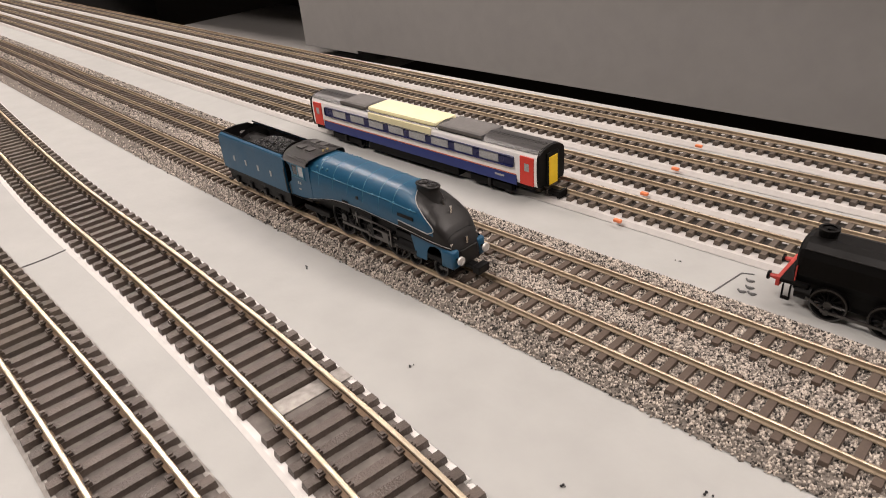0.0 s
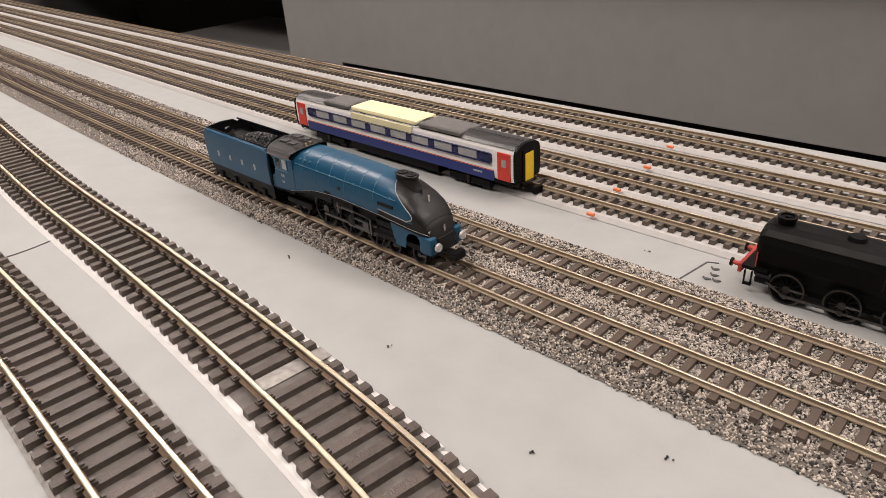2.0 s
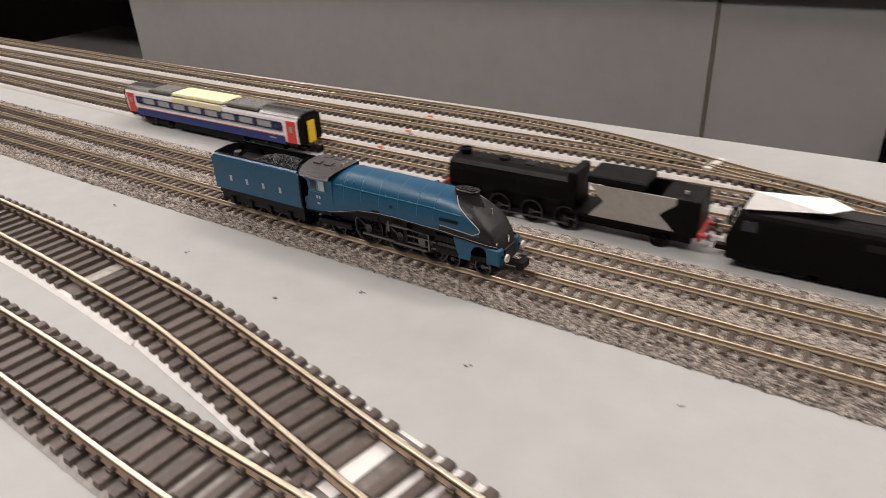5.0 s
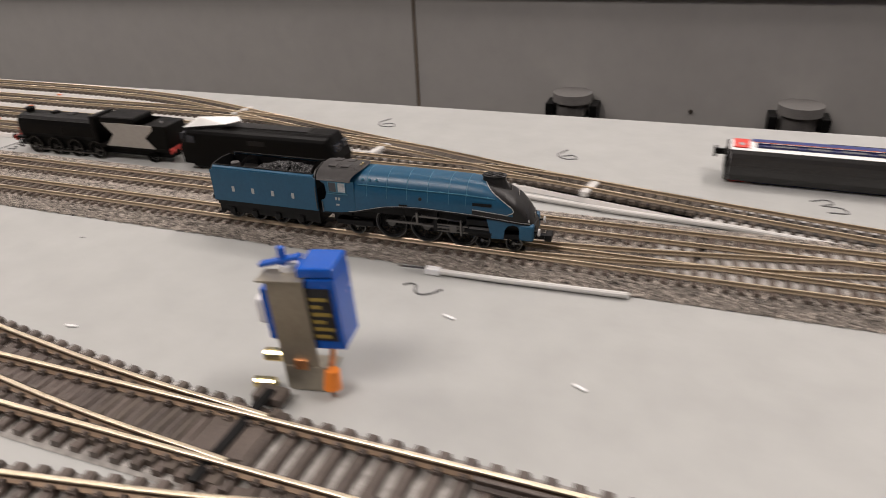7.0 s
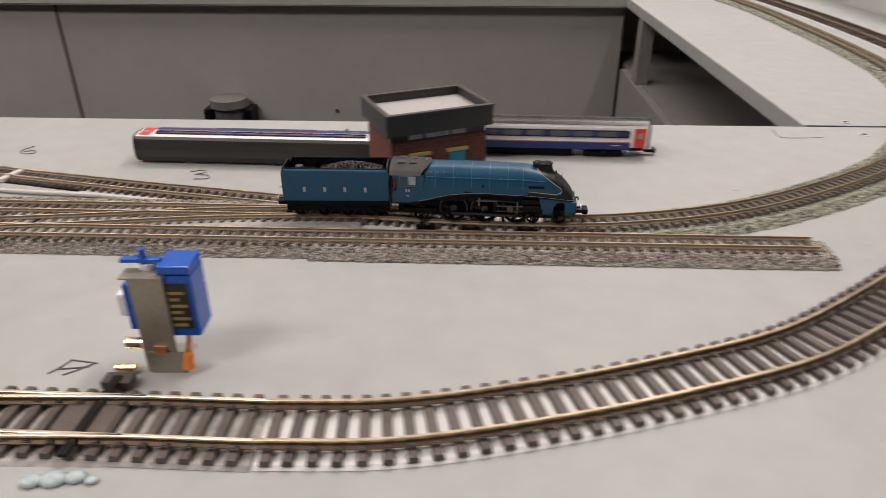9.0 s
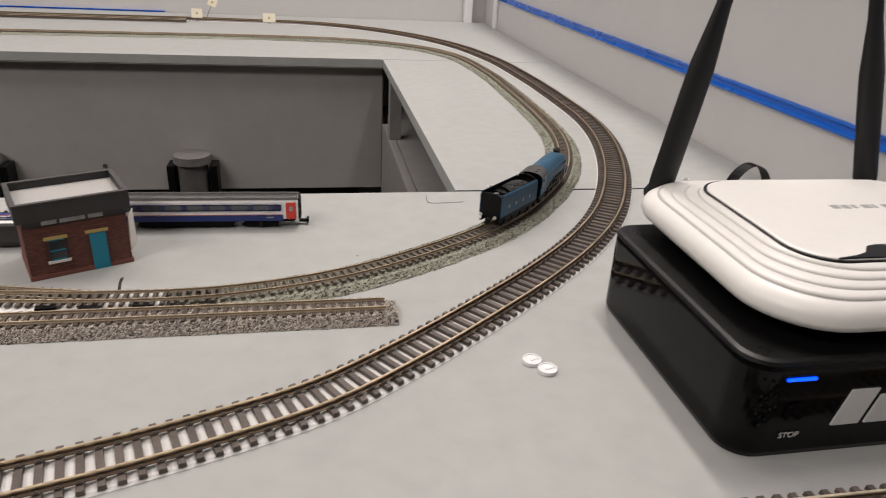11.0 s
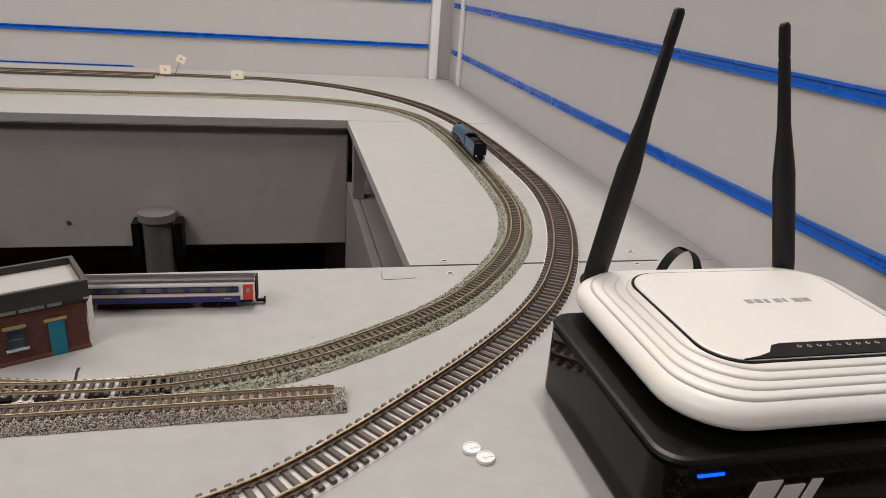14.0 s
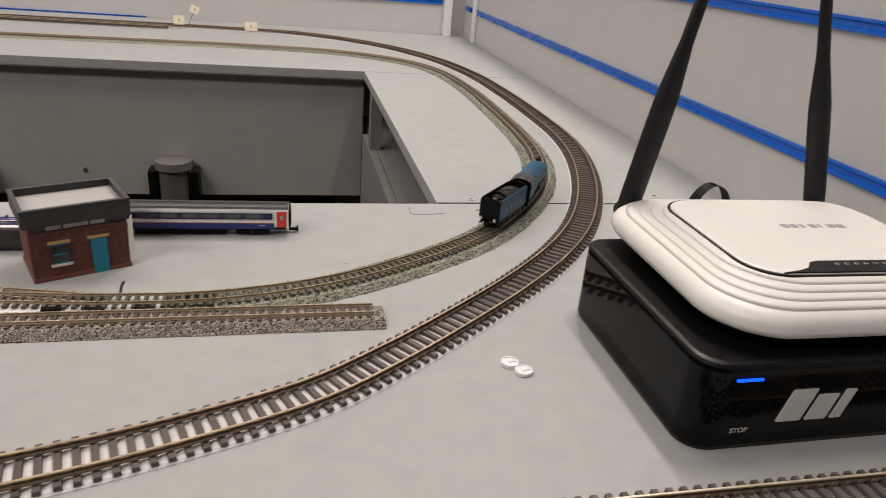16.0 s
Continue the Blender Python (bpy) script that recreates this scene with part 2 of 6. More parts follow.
def tube(pts, r, seg=8, bm=None):
    """A round wire along points."""
    bm = bm or bmesh.new()
    pts = [Vector(p) for p in pts]
    rings = []
    for i, p in enumerate(pts):
        d = (pts[min(i + 1, len(pts) - 1)] - pts[max(i - 1, 0)]).normalized()
        s = d.cross(Vector((0, 0, 1)))
        s = s.normalized() if s.length > 1e-4 else Vector((1, 0, 0))
        u = s.cross(d)
        rings.append([bm.verts.new(p + r * (math.cos(k * math.tau / seg) * s + math.sin(k * math.tau / seg) * u))
                      for k in range(seg)])
    for a, b in zip(rings, rings[1:]):
        for k in range(seg):
            bm.faces.new((a[k], a[(k + 1) % seg], b[(k + 1) % seg], b[k]))
    bm.faces.new(rings[0][::-1])
    bm.faces.new(rings[-1])
    bmesh.ops.recalc_face_normals(bm, faces=bm.faces[:])
    return bm


def slab(name, material, x0, x1, y0, y1, z0, z1, bevel=0.0, label="", category=""):
    ob = mesh_ob(name, box(x0, x1, y0, y1, z0, z1, bevel), material)
    return tagged(ob, label, category, "", "structure")


# ---- the setting: baseboard with a central well, room round it ----
WALLX, WALLY = 0.315, 1.19
ROOMX, WALLTOP = 1.25, 0.46
slab("floor", "carpet", -4.2, ROOMX + 0.05, -2.6, WALLY + 0.05, -0.92, -0.90, label="dark carpeted room floor under the layout", category="floor")
slab("ceiling", "ceil", -4.2, ROOMX + 0.05, -2.6, WALLY + 0.05, 1.6, 1.62, label="plain white room ceiling", category="ceiling")
slab("wall_east", "wallwhite", WALLX, WALLX + 0.03, -2.55, WALLY - 0.001, -0.9, WALLTOP, label="low white slat partition with blue insert strips", category="wall")
slab("wall_north", "wallwhite", -4.2, ROOMX, WALLY, WALLY + 0.03, -0.9, 1.6, label="white slat wall with blue insert strips", category="wall")
# Unseen walls, coloured dark so they throw little light back on gloss black.
slab("wall_west", "wallgrey", -4.2, -4.17, -2.6, WALLY, -0.9, 1.6, label="unseen room wall, kept dark to cut reflections", category="wall")
slab("wall_south", "wallgrey", -4.17, ROOMX, -2.6, -2.57, -0.9, 1.6, label="unseen room wall, kept dark to cut reflections", category="wall")
slab("wall_outer", "wallgrey", ROOMX, ROOMX + 0.03, -2.6, WALLY, -0.9, 1.6, label="unseen dark wall closing the room behind the partition", category="wall")


def strip(name, along, z, h, a, b):
    """A blue insert: a shallow channel with a raised lip above and below."""
    bm = bmesh.new()
    prof = [(0.0, -h / 2), (0.004, -h / 2), (0.004, -h * 0.3), (0.0015, -h * 0.16), (0.0015, h * 0.16), (0.004, h * 0.3), (0.004, h / 2), (0.0, h / 2)]
    va, vb = [], []
    for d, zz in prof:
        if along == "y":
            va.append(bm.verts.new((WALLX - d, a, z + zz)))
            vb.append(bm.verts.new((WALLX - d, b, z + zz)))
        else:
            va.append(bm.verts.new((a, WALLY - d, z + zz)))
            vb.append(bm.verts.new((b, WALLY - d, z + zz)))
    for i in range(len(prof)):
        j = (i + 1) % len(prof)
        bm.faces.new((va[i], va[j], vb[j], vb[i]))
    bm.faces.new(va)
    bm.faces.new(vb[::-1])
    bmesh.ops.recalc_face_normals(bm, faces=bm.faces[:])
    return tagged(mesh_ob(name, bm, "bluestrip"), "blue plastic insert strip in the white slat wall", "wall strip", "blue wall strips", "structure")


for zz in (0.070, 0.178, 0.286, 0.394):
    strip("wall_strip", "y", zz, 0.011, -2.5, 1.06)
    strip("wall_strip", "y", zz, 0.011, 1.10, WALLY - 0.02)
    strip("wall_strip", "x", zz + 0.008, 0.010, -4.0, WALLX - 0.058)
strip("wall_strip", "x", 0.002, 0.003, -4.0, -0.43)
tagged(mesh_ob("trim", box(WALLX - 0.055, WALLX - 0.036, WALLY - 0.02, WALLY - 0.0005, 0, WALLTOP, 0.001), "trimwhite"), "white corner post of the slat wall", "trim", "", "structure")
tagged(mesh_ob("trim", box(WALLX - 0.006, WALLX - 0.0005, 1.062, 1.09, 0, WALLTOP, 0.001), "trimwhite"), "white joint strip on the slat wall", "trim", "", "structure")

BT = 0.014
base = thing("baseboard", pose(0, 0, 0), "grey painted plywood baseboard with a rectangular well", "baseboard")
base["kind"] = "structure"
part("board", box(-4.1, WALLX - 0.002, -0.75, -0.001, -BT, 0, 0.0006), "board", base)
part("board", box(0.011, WALLX - 0.002, 0.0, 0.632, -BT, -0.0003, 0.0006), "board", base)
part("board", box(-4.1, WALLX - 0.002, 0.633, WALLY - 0.002, -BT, 0, 0.0006), "board", base)
# far fascia in two sheets, the side of the well and what lies under it
slab("panel_1", "fascia", -0.893, 0.0125, 0.650, 0.662, -0.231, -BT, 0.0008, "grey painted fascia sheet hanging under the far board", "panel")
slab("panel_2", "fascia", -2.045, -0.898, 0.648, 0.660, -0.226, -BT, 0.0008, "grey painted fascia sheet hanging under the far board", "panel")
slab("panel_3", "fascia", -2.25, -2.047, 0.654, 0.666, -0.235, -BT, 0.0008, "grey painted fascia return at the end of the well", "panel")
slab("panel_4", "fascia", -3.02, -2.04, 0.668, 1.09, -0.29, -0.26, 0.001, "grey painted low shelf at the end of the well", "shelf")
slab("panel_12", "edge", 0.0127, 0.0139, 0.6505, 0.6615, -0.231, -BT, 0.0, "raw edge of the fascia sheet", "panel edge")
slab("panel_5", "edge", -0.8975, -0.8935, 0.649, 0.661, -0.226, -BT, 0.0, "raw edge of a fascia sheet", "panel edge")
slab("trim", "fascia", -2.6, 0.011, 0.634, 0.648, -0.0160, -BT - 0.0005, 0.0005, "grey batten under the far board edge", "batten")
# Side panel, shelf and batten take the grey darkened to stand for shade.
slab("panel_6", "shadegrey", 0.010, 0.022, 0.0, 0.618, -0.60, -0.105, 0.0008, "grey painted side panel of the well", "panel")
slab("panel_7", "shadegrey", 0.023, 0.30, 0.0, 0.75, -0.118, -0.105, 0.0008, "grey painted shelf under the side board", "shelf")
# Added dark sheet: the shade of this recess is painted on it.
slab("panel_8", "dark", 0.29, 0.30, 0.0, 0.75, -0.104, -BT, 0.0, "dark sheet standing for the shade in the side recess", "panel")
slab("panel_9", "shadegrey", 0.012, 0.030, 0.52, 0.545, -0.105, -BT, 0.0006, "grey upright batten beside the well", "batten")
# Added dark sheets: the shade behind the fascia and under the board is painted.
slab("panel_10", "dark", -4.1, 0.0, 1.10, 1.11, -0.9, -BT, 0.0, "dark sheet standing for the shade behind the fascia", "panel")
slab("panel_11", "dark", -4.1, WALLX, -0.02, -0.002, -0.9, -BT - 0.001, 0.0, "dark sheet standing for the shade under the near board", "panel")


def leg(x):
    ob = thing("table_leg", pose(x, 0.622, 0), "round dark steel table leg with a capped top in a bracket", "table leg", "legs under the far board")
    part("tube", cyl(0.024, 0.024, (0, 0, -0.9), (0, 0, -0.172), 32), "post", ob, smooth=False)
    part("cap", cyl(0.030, 0.0295, (0, 0, -0.172), (0, 0, -0.159), 32), "capgrey", ob, "dusty grey domed cap")
    for s in (-1, 1):
        part("bracket", box(s * 0.034 - 0.006, s * 0.034 + 0.006, -0.012, 0.024, -0.24, -0.176, 0.001), "black", ob, "black bracket cheek")
    return ob


for lx in (-0.306, -0.626):
    leg(lx)
# screw heads, joint between boards, nail in the fascia
for x, y in ((0.044, 0.010), (0.043, -0.018), (0.233, 0.023), (0.225, -0.007)):
    h = thing("board_screw", pose(x, y, 0), "countersunk screw hole in the grey board", "screw", "board screws")
    part("head", cyl(0.0035, 0.0035, (0, 0, -0.001), (0, 0, 0.0004), 20), "pipe", h)
    part("slot", box(-0.002, 0.002, -0.0012, 0.0012, 0.0003, 0.0006), "dark", h)
tagged(mesh_ob("nail", cyl(0.0035, 0.003, (-0.451, 0.650, -0.187), (-0.451, 0.647, -0.187), 12), "dark"), "small dark nail head in the fascia", "nail")

# ---- tracks ----


def spline(ctrl, step=0.004):
    """An even polyline of (x, y) through control points."""
    P = [Vector(p).to_3d() for p in ctrl]
    P = [2 * P[0] - P[1]] + P + [2 * P[-1] - P[-2]]
    out = []
    for i in range(1, len(P) - 2):
        p0, p1, p2, p3 = P[i - 1:i + 3]
        d = [max((b - a).length, 1e-6) ** 0.5 for a, b in ((p0, p1), (p1, p2), (p2, p3))]
        t1, t2, t3 = d[0], d[0] + d[1], d[0] + d[1] + d[2]
        n = max(2, int((p2 - p1).length / 0.002))
        for k in range(n):
            t = t1 + (t2 - t1) * k / n
            a1 = (t1 - t) / t1 * p0 + t / t1 * p1
            a2 = (t2 - t) / (t2 - t1) * p1 + (t - t1) / (t2 - t1) * p2
            a3 = (t3 - t) / (t3 - t2) * p2 + (t - t2) / (t3 - t2) * p3
            b1 = (t2 - t) / t2 * a1 + t / t2 * a2
            b2 = (t3 - t) / (t3 - t1) * a2 + (t - t1) / (t3 - t1) * a3
            out.append((t2 - t) / (t2 - t1) * b1 + (t - t1) / (t2 - t1) * b2)
    out.append(P[-2])
    pts = np.array([(p.x, p.y) for p in out])
    s = np.concatenate([[0], np.cumsum(np.hypot(*np.diff(pts, axis=0).T))])
    n = max(2, int(s[-1] / step) + 1)
    ss = np.linspace(0, s[-1], n)
    return np.stack([np.interp(ss, s, pts[:, 0]), np.interp(ss, s, pts[:, 1])], 1)


def arc(pts):
    return np.concatenate([[0], np.cumsum(np.hypot(*np.diff(pts, axis=0).T))])


def along(pts, s):
    """Points and headings at the distances s."""
    a = arc(pts)
    s = np.asarray(s, float)
    x, y = np.interp(s, a, pts[:, 0]), np.interp(s, a, pts[:, 1])
    e = 0.002
    dx = np.interp(s + e, a, pts[:, 0]) - np.interp(s - e, a, pts[:, 0])
    dy = np.interp(s + e, a, pts[:, 1]) - np.interp(s - e, a, pts[:, 1])
    return x, y, np.arctan2(dy, dx)


def sweep(pts, prof, off=0.0, bm=None):
    """Sweeps an (across, up) outline along the line at a sideways offset."""
    bm = bm or bmesh.new()
    d = np.gradient(pts, axis=0)
    d /= np.hypot(d[:, 0], d[:, 1])[:, None]
    nx, ny = -d[:, 1], d[:, 0]
    rings = []
    for i in range(len(pts)):
        rings.append([bm.verts.new((pts[i, 0] + nx[i] * (off + u), pts[i, 1] + ny[i] * (off + u), v)) for u, v in prof])
    n = len(prof)
    for a, b in zip(rings, rings[1:]):
        for k in range(n):
            bm.faces.new((a[k], b[k], b[(k + 1) % n], a[(k + 1) % n]))
    bm.faces.new(rings[0])
    bm.faces.new(rings[-1][::-1])
    bmesh.ops.recalc_face_normals(bm, faces=bm.faces[:])
    return bm


def rail_profile(z0, z1, head, foot):
    h = z1 - z0
    w = head * 0.36
    return [(-foot / 2, z0), (foot / 2, z0), (foot / 2, z0 + h * 0.16), (w / 2, z0 + h * 0.3), (w / 2, z0 + h * 0.66),
            (head / 2, z0 + h * 0.74), (head / 2, z1 - h * 0.05), (head * 0.32, z1), (-head * 0.32, z1), (-head / 2, z1 - h * 0.05),
            (-head / 2, z0 + h * 0.74), (-w / 2, z0 + h * 0.66), (-w / 2, z0 + h * 0.3), (-foot / 2, z0 + h * 0.16)]


OO = dict(gauge=0.0165, head=0.0013, foot=0.0026, pitch=0.0070, slen=0.030, swid=0.0034, z0=0.0012, zs=0.0032, zr=0.0062, rail="rail")
NN = dict(gauge=0.0090, head=0.00066, foot=0.0012, pitch=0.0052, slen=0.0172, swid=0.0024, z0=0.0010, zs=0.0026, zr=0.0043, rail="railn")


def sleeper_mesh(name, g, lift, material, chairs=True):
    bm = box(-g["swid"] / 2, g["swid"] / 2, -g["slen"] / 2, g["slen"] / 2, g["z0"] + lift, g["zs"] + lift)
    for v in bm.verts:
        if v.co.z > g["z0"] + lift + 1e-5:
            v.co.x *= 0.84
            v.co.y *= 0.985
    if chairs:
        for s in (-1, 1):
            for t in (-1, 1):
                yc = s * (g["gauge"] / 2 + g["head"] / 2) + t * g["foot"] * 0.62
                box(-g["swid"] * 0.34, g["swid"] * 0.34, yc - g["foot"] * 0.32, yc + g["foot"] * 0.32, g["zs"] + lift - 1e-4, g["zs"] + lift + 0.0010, bm=bm)
                box(-g["swid"] * 0.17, g["swid"] * 0.17, yc - g["foot"] * 0.2, yc + g["foot"] * 0.2, g["zs"] + lift + 0.0009, g["zs"] + lift + 0.0015, bm=bm)
    me = bpy.data.meshes.new(name)
    bm.to_mesh(me)
    bm.free()
    me.materials.append(M[material])
    return me


SLEEPERS = []


def track(ctrl, g, label, group, lift=0.0, material="sleeper", s0=0.0, s1=1e9, rails=True, single=(0, 0), skip=None, pitch=None, railmat=None):
    """One piece of track on its line: two rails, and sleepers; those in the stretch 'single' of x are pieces of their own."""
    pts = spline(ctrl)
    a = arc(pts)
    ob = thing("model_track", pose(0, 0, 0), label, "track", group)
    if rails:
        for s in (-1, 1):
            o = part("rail", sweep(pts, rail_profile(g["zs"] + lift - 0.0002, g["zr"] + lift, g["head"], g["foot"]), s * (g["gauge"] / 2 + g["head"] / 2)), railmat or g["rail"], ob)
            o.data.materials.append(M["railside"] if g is OO else M["railnside"])
            low = lift + g["zs"] + (0.66 if g is OO else 0.93) * (g["zr"] - g["zs"])
            for f in o.data.polygons:
                f.material_index = 1 if f.center.z < low else 0
    ss = np.arange(max(s0, 0) + g["pitch"] / 2, min(s1, a[-1]), pitch or g["pitch"])
    SLEEPERS.append((ob, g, lift, material, pts, ss, single, skip))
    return pts


def build_sleepers():
    """The sleepers of all tracks: pieces of their own where the camera passes near, one joined part elsewhere."""
    count = 0
    for ob, g, lift, material, pts, ss, single, skip in SLEEPERS:
        me = sleeper_mesh("sleeper", g, lift, material, g is OO)
        x, y, h = along(pts, ss)
        nv = np.array([v.co[:] for v in me.vertices])
        faces = [tuple(p.vertices) for p in me.polygons]
        V, F = [], []
        made = 0
        for i in range(len(ss)):
            if skip and skip(x[i], y[i]):
                continue
            wob = random.uniform(-0.012, 0.012)
            if single[0] <= x[i] <= single[1] and made < 290:
                o = new("sleeper", me)
                o.parent = ob
                o.matrix_basis = Matrix.Translation((x[i], y[i], 0)) @ Matrix.Rotation(h[i] + wob, 4, "Z")
                made += 1
            else:
                c, s = math.cos(h[i] + wob), math.sin(h[i] + wob)
                k = len(V) * len(nv)
                V.append(np.stack([x[i] + c * nv[:, 0] - s * nv[:, 1], y[i] + s * nv[:, 0] + c * nv[:, 1], nv[:, 2]], 1))
                F += [tuple(q + k for q in f) for f in faces]
        if V:
            m2 = bpy.data.meshes.new("sleepers")
            m2.from_pydata(np.concatenate(V).tolist(), [], F)
            m2.materials.append(M["sleepern"] if material == "sleeper" else M[material])
            o = new("sleepers", m2)
            o.parent = ob
            o["kind"] = "stuff"
        count += made
    return count


# route lines
MAIN_F = [(-2.6, -0.135), (-1.6, -0.172), (-1.15, -0.1890), (-0.95, -0.1930), (-0.7, -0.1940), (-0.4, -0.1945), (-0.068, -0.1950)]
MAIN_B = [(-2.6, -0.108), (-1.6, -0.146), (-1.15, -0.1625), (-0.95, -0.1675), (-0.7, -0.1685), (-0.4, -0.1680), (-0.28, -0.1695)]
CURVE = [(-0.28, -0.1695), (-0.22, -0.1745), (-0.16, -0.1735), (-0.097, -0.1585), (-0.040, -0.1305), (0.028, -0.0825), (0.0745, -0.0295),
         (0.1125, 0.0305), (0.1355, 0.0855), (0.1520, 0.1500), (0.1600, 0.2300), (0.1635, 0.36), (0.1610, 0.52), (0.140, 0.655), (0.085, 0.745),
         (-0.02, 0.805), (-0.15, 0.822), (-0.6, 0.812), (-1.6, 0.79)]
CROSS = [(-0.60, -0.1941), (-0.53, -0.1935), (-0.47, -0.1890), (-0.41, -0.1812), (-0.36, -0.1738), (-0.31, -0.1700), (-0.28, -0.1695)]
LADDER = [(-2.6, 0.025), (-1.6, -0.008), (-1.1, -0.024), (-0.86, -0.0265), (-0.79, -0.035), (-0.70, -0.0605), (-0.60, -0.0895), (-0.50, -0.117),
          (-0.42, -0.134), (-0.35, -0.147), (-0.28, -0.1605), (-0.22, -0.1725)]
T3 = [(-2.6, -0.005), (-1.6, -0.038), (-1.1, -0.0535), (-0.86, -0.0560), (-0.78, -0.0555), (-0.70, -0.0610), (-0.66, -0.0725)]
T2 = [(-2.6, -0.033), (-1.6, -0.066), (-1.1, -0.0830), (-0.86, -0.0860), (-0.70, -0.0840), (-0.61, -0.0885), (-0.55, -0.1035)]
T1 = [(-2.6, -0.060), (-1.6, -0.092), (-1.1, -0.1090), (-0.86, -0.1120), (-0.60, -0.1120), (-0.52, -0.1140), (-0.44, -0.1300)]
OO_A = [(-2.6, -0.10), (-1.6, -0.205), (-1.14, -0.2497), (-1.0, -0.2565), (-0.92, -0.2620), (-0.86, -0.2685), (-0.81, -0.2780), (-0.752, -0.2900), (-0.70, -0.2995),
        (-0.65, -0.3070), (-0.60, -0.3130), (-0.55, -0.3165)]
OO_B = [(-2.6, -0.235), (-1.3, -0.2985), (-0.95, -0.3060), (-0.80, -0.3135), (-0.70, -0.3163), (-0.55, -0.3175), (-0.45, -0.3185), (-0.35, -0.3200), (-0.29, -0.3208)]
OO_C = [(-2.2, -0.70), (-1.0, -0.425), (-0.70, -0.372), (-0.604, -0.3555), (-0.55, -0.3465), (-0.49, -0.3335), (-0.44, -0.3265), (-0.39, -0.3225), (-0.33, -0.3203)]
OO_R = [(-0.29, -0.3208), (-0.25, -0.3185), (-0.20, -0.3070), (-0.155, -0.2925), (-0.106, -0.2725), (-0.063, -0.2435), (-0.015, -0.2050), (0.035, -0.1610),
        (0.080, -0.1145), (0.118, -0.0640), (0.1505, -0.0040), (0.1795, 0.068), (0.2025, 0.149), (0.2150, 0.230), (0.2180, 0.330), (0.2150, 0.480), (0.200, 0.640), (0.155, 0.80),
        (0.06, 0.945), (-0.08, 1.040), (-0.25, 1.060), (-0.7, 1.055), (-1.8, 1.03)]
OO_D = [(-0.20, -0.3690), (0.0, -0.3690), (0.30, -0.3700)]
FAR_S = [(-1.8, 1.005), (-0.9, 1.028), (-0.36, 1.030)]

NL = 0.0027
grp = "narrow model tracks"
track(MAIN_F, NN, "brown ballasted narrow-gauge model track with tarnished rails", grp, NL, "sleepertan", single=(-1.02, -0.70))
track(MAIN_B, NN, "brown ballasted narrow-gauge model track with tarnished rails", grp, NL, "sleepertan", single=(-1.0, -0.72))
track(CURVE, NN, "narrow-gauge curve on green-grey ballast", grp, NL, "sleeperdust", single=(-0.15, 0.17), railmat="railold")
track(CROSS, NN, "narrow-gauge crossover between the two main tracks", grp, NL + 0.0001, "sleepern")
track(LADDER, NN, "narrow-gauge yard ladder on white foam", grp, 0.0010, "sleepern")
track(T3, NN, "straight narrow-gauge yard track on foam", grp, 0.0010, "sleepern")
track(T2, NN, "straight narrow-gauge yard track on foam", grp, 0.0010, "sleepern")
track(T1, NN, "straight narrow-gauge yard track on foam", grp, 0.0010, "sleepern", single=(-0.96, -0.80))
grp = "wide model tracks"
pA = track(OO_A, OO, "wider-gauge model track with bright nickel rails and dark sleepers", grp, 0, "sleeper", single=(-1.12, -0.60), skip=lambda x, y: abs(x + 0.9120) < 0.0036 or abs(x + 0.7615) < 0.0036)
track(OO_B, OO, "wider-gauge model track with bright nickel rails and dark sleepers", grp, 0, "sleeper", single=(-1.0, -0.29), skip=lambda x, y: abs(x + 0.7675) < 0.0036)
track(OO_C, OO, "wider-gauge turnout leg joining the running track", grp, 0, "sleeper", single=(-0.7, -0.3), skip=lambda x, y: x > -0.47)
track(OO_R, OO, "wider-gauge curve sweeping round the board corner", grp, 0, "sleeper", single=(-0.3, 0.24), railmat="railold")
track(OO_D, OO, "straight wider-gauge track along the front of the board", grp, 0, "sleeper")
track(FAR_S, OO, "short wider-gauge siding beside the far wall", grp, 0, "sleeper")


def underlay(ctrl, half, z0, z1, material, label):
    pts = spline(ctrl, 0.008)
    b = 0.0015
    return tagged(mesh_ob("track_underlay", sweep(pts, [(-half, z0), (half, z0), (half - b, z1), (-half + b, z1)]), material), label, "underlay", "track underlays")


tagged(mesh_ob("track_underlay", sweep(spline([c for c in OO_A if c[0] < -0.85], 0.008), [(-0.0169, 0.0001), (0.0165, 0.0001), (0.0150, 0.0010), (-0.0157, 0.0010)]), "underlay"), "white foam strip showing beside the wider-gauge track", "underlay", "track underlays")
underlay([p for p in OO_A if p[0] > -0.87], 0.0160, 0.0001, 0.0010, "underlay", "white foam strip under the turnout")
underlay([p for p in OO_B], 0.0160, 0.0002, 0.0011, "underlaydirty", "white foam strip under the wider-gauge track")
underlay([p for p in OO_C], 0.0160, 0.00005, 0.0009, "underlaydirty", "white foam strip under the turnout leg")
underlay([p for p in OO_R], 0.0156, 0.0002, 0.0011, "underlay", "white foam strip under the curved track")
underlay([p for p in OO_A if -1.7 < p[0] < -0.74], 0.0140, 0.0011, 0.0014, "web", "brown web between the sleepers")
underlay([p for p in OO_B if -1.4 < p[0] < -0.74], 0.0140, 0.0012, 0.0015, "web", "brown web between the sleepers")
for ctrl in (T1, T2, T3, LADDER):
    underlay(ctrl, 0.0118, 0.0002, 0.0019, "underlaygrey", "grey foam strip under a yard track")
    underlay(ctrl, 0.0058, 0.00195, 0.0022, "webdark", "dark bed between the rails of a yard track")


underlay(CURVE[:3], 0.0135, 0.0001, 0.0030, "underlay", "white foam strip under the points beside the hut")


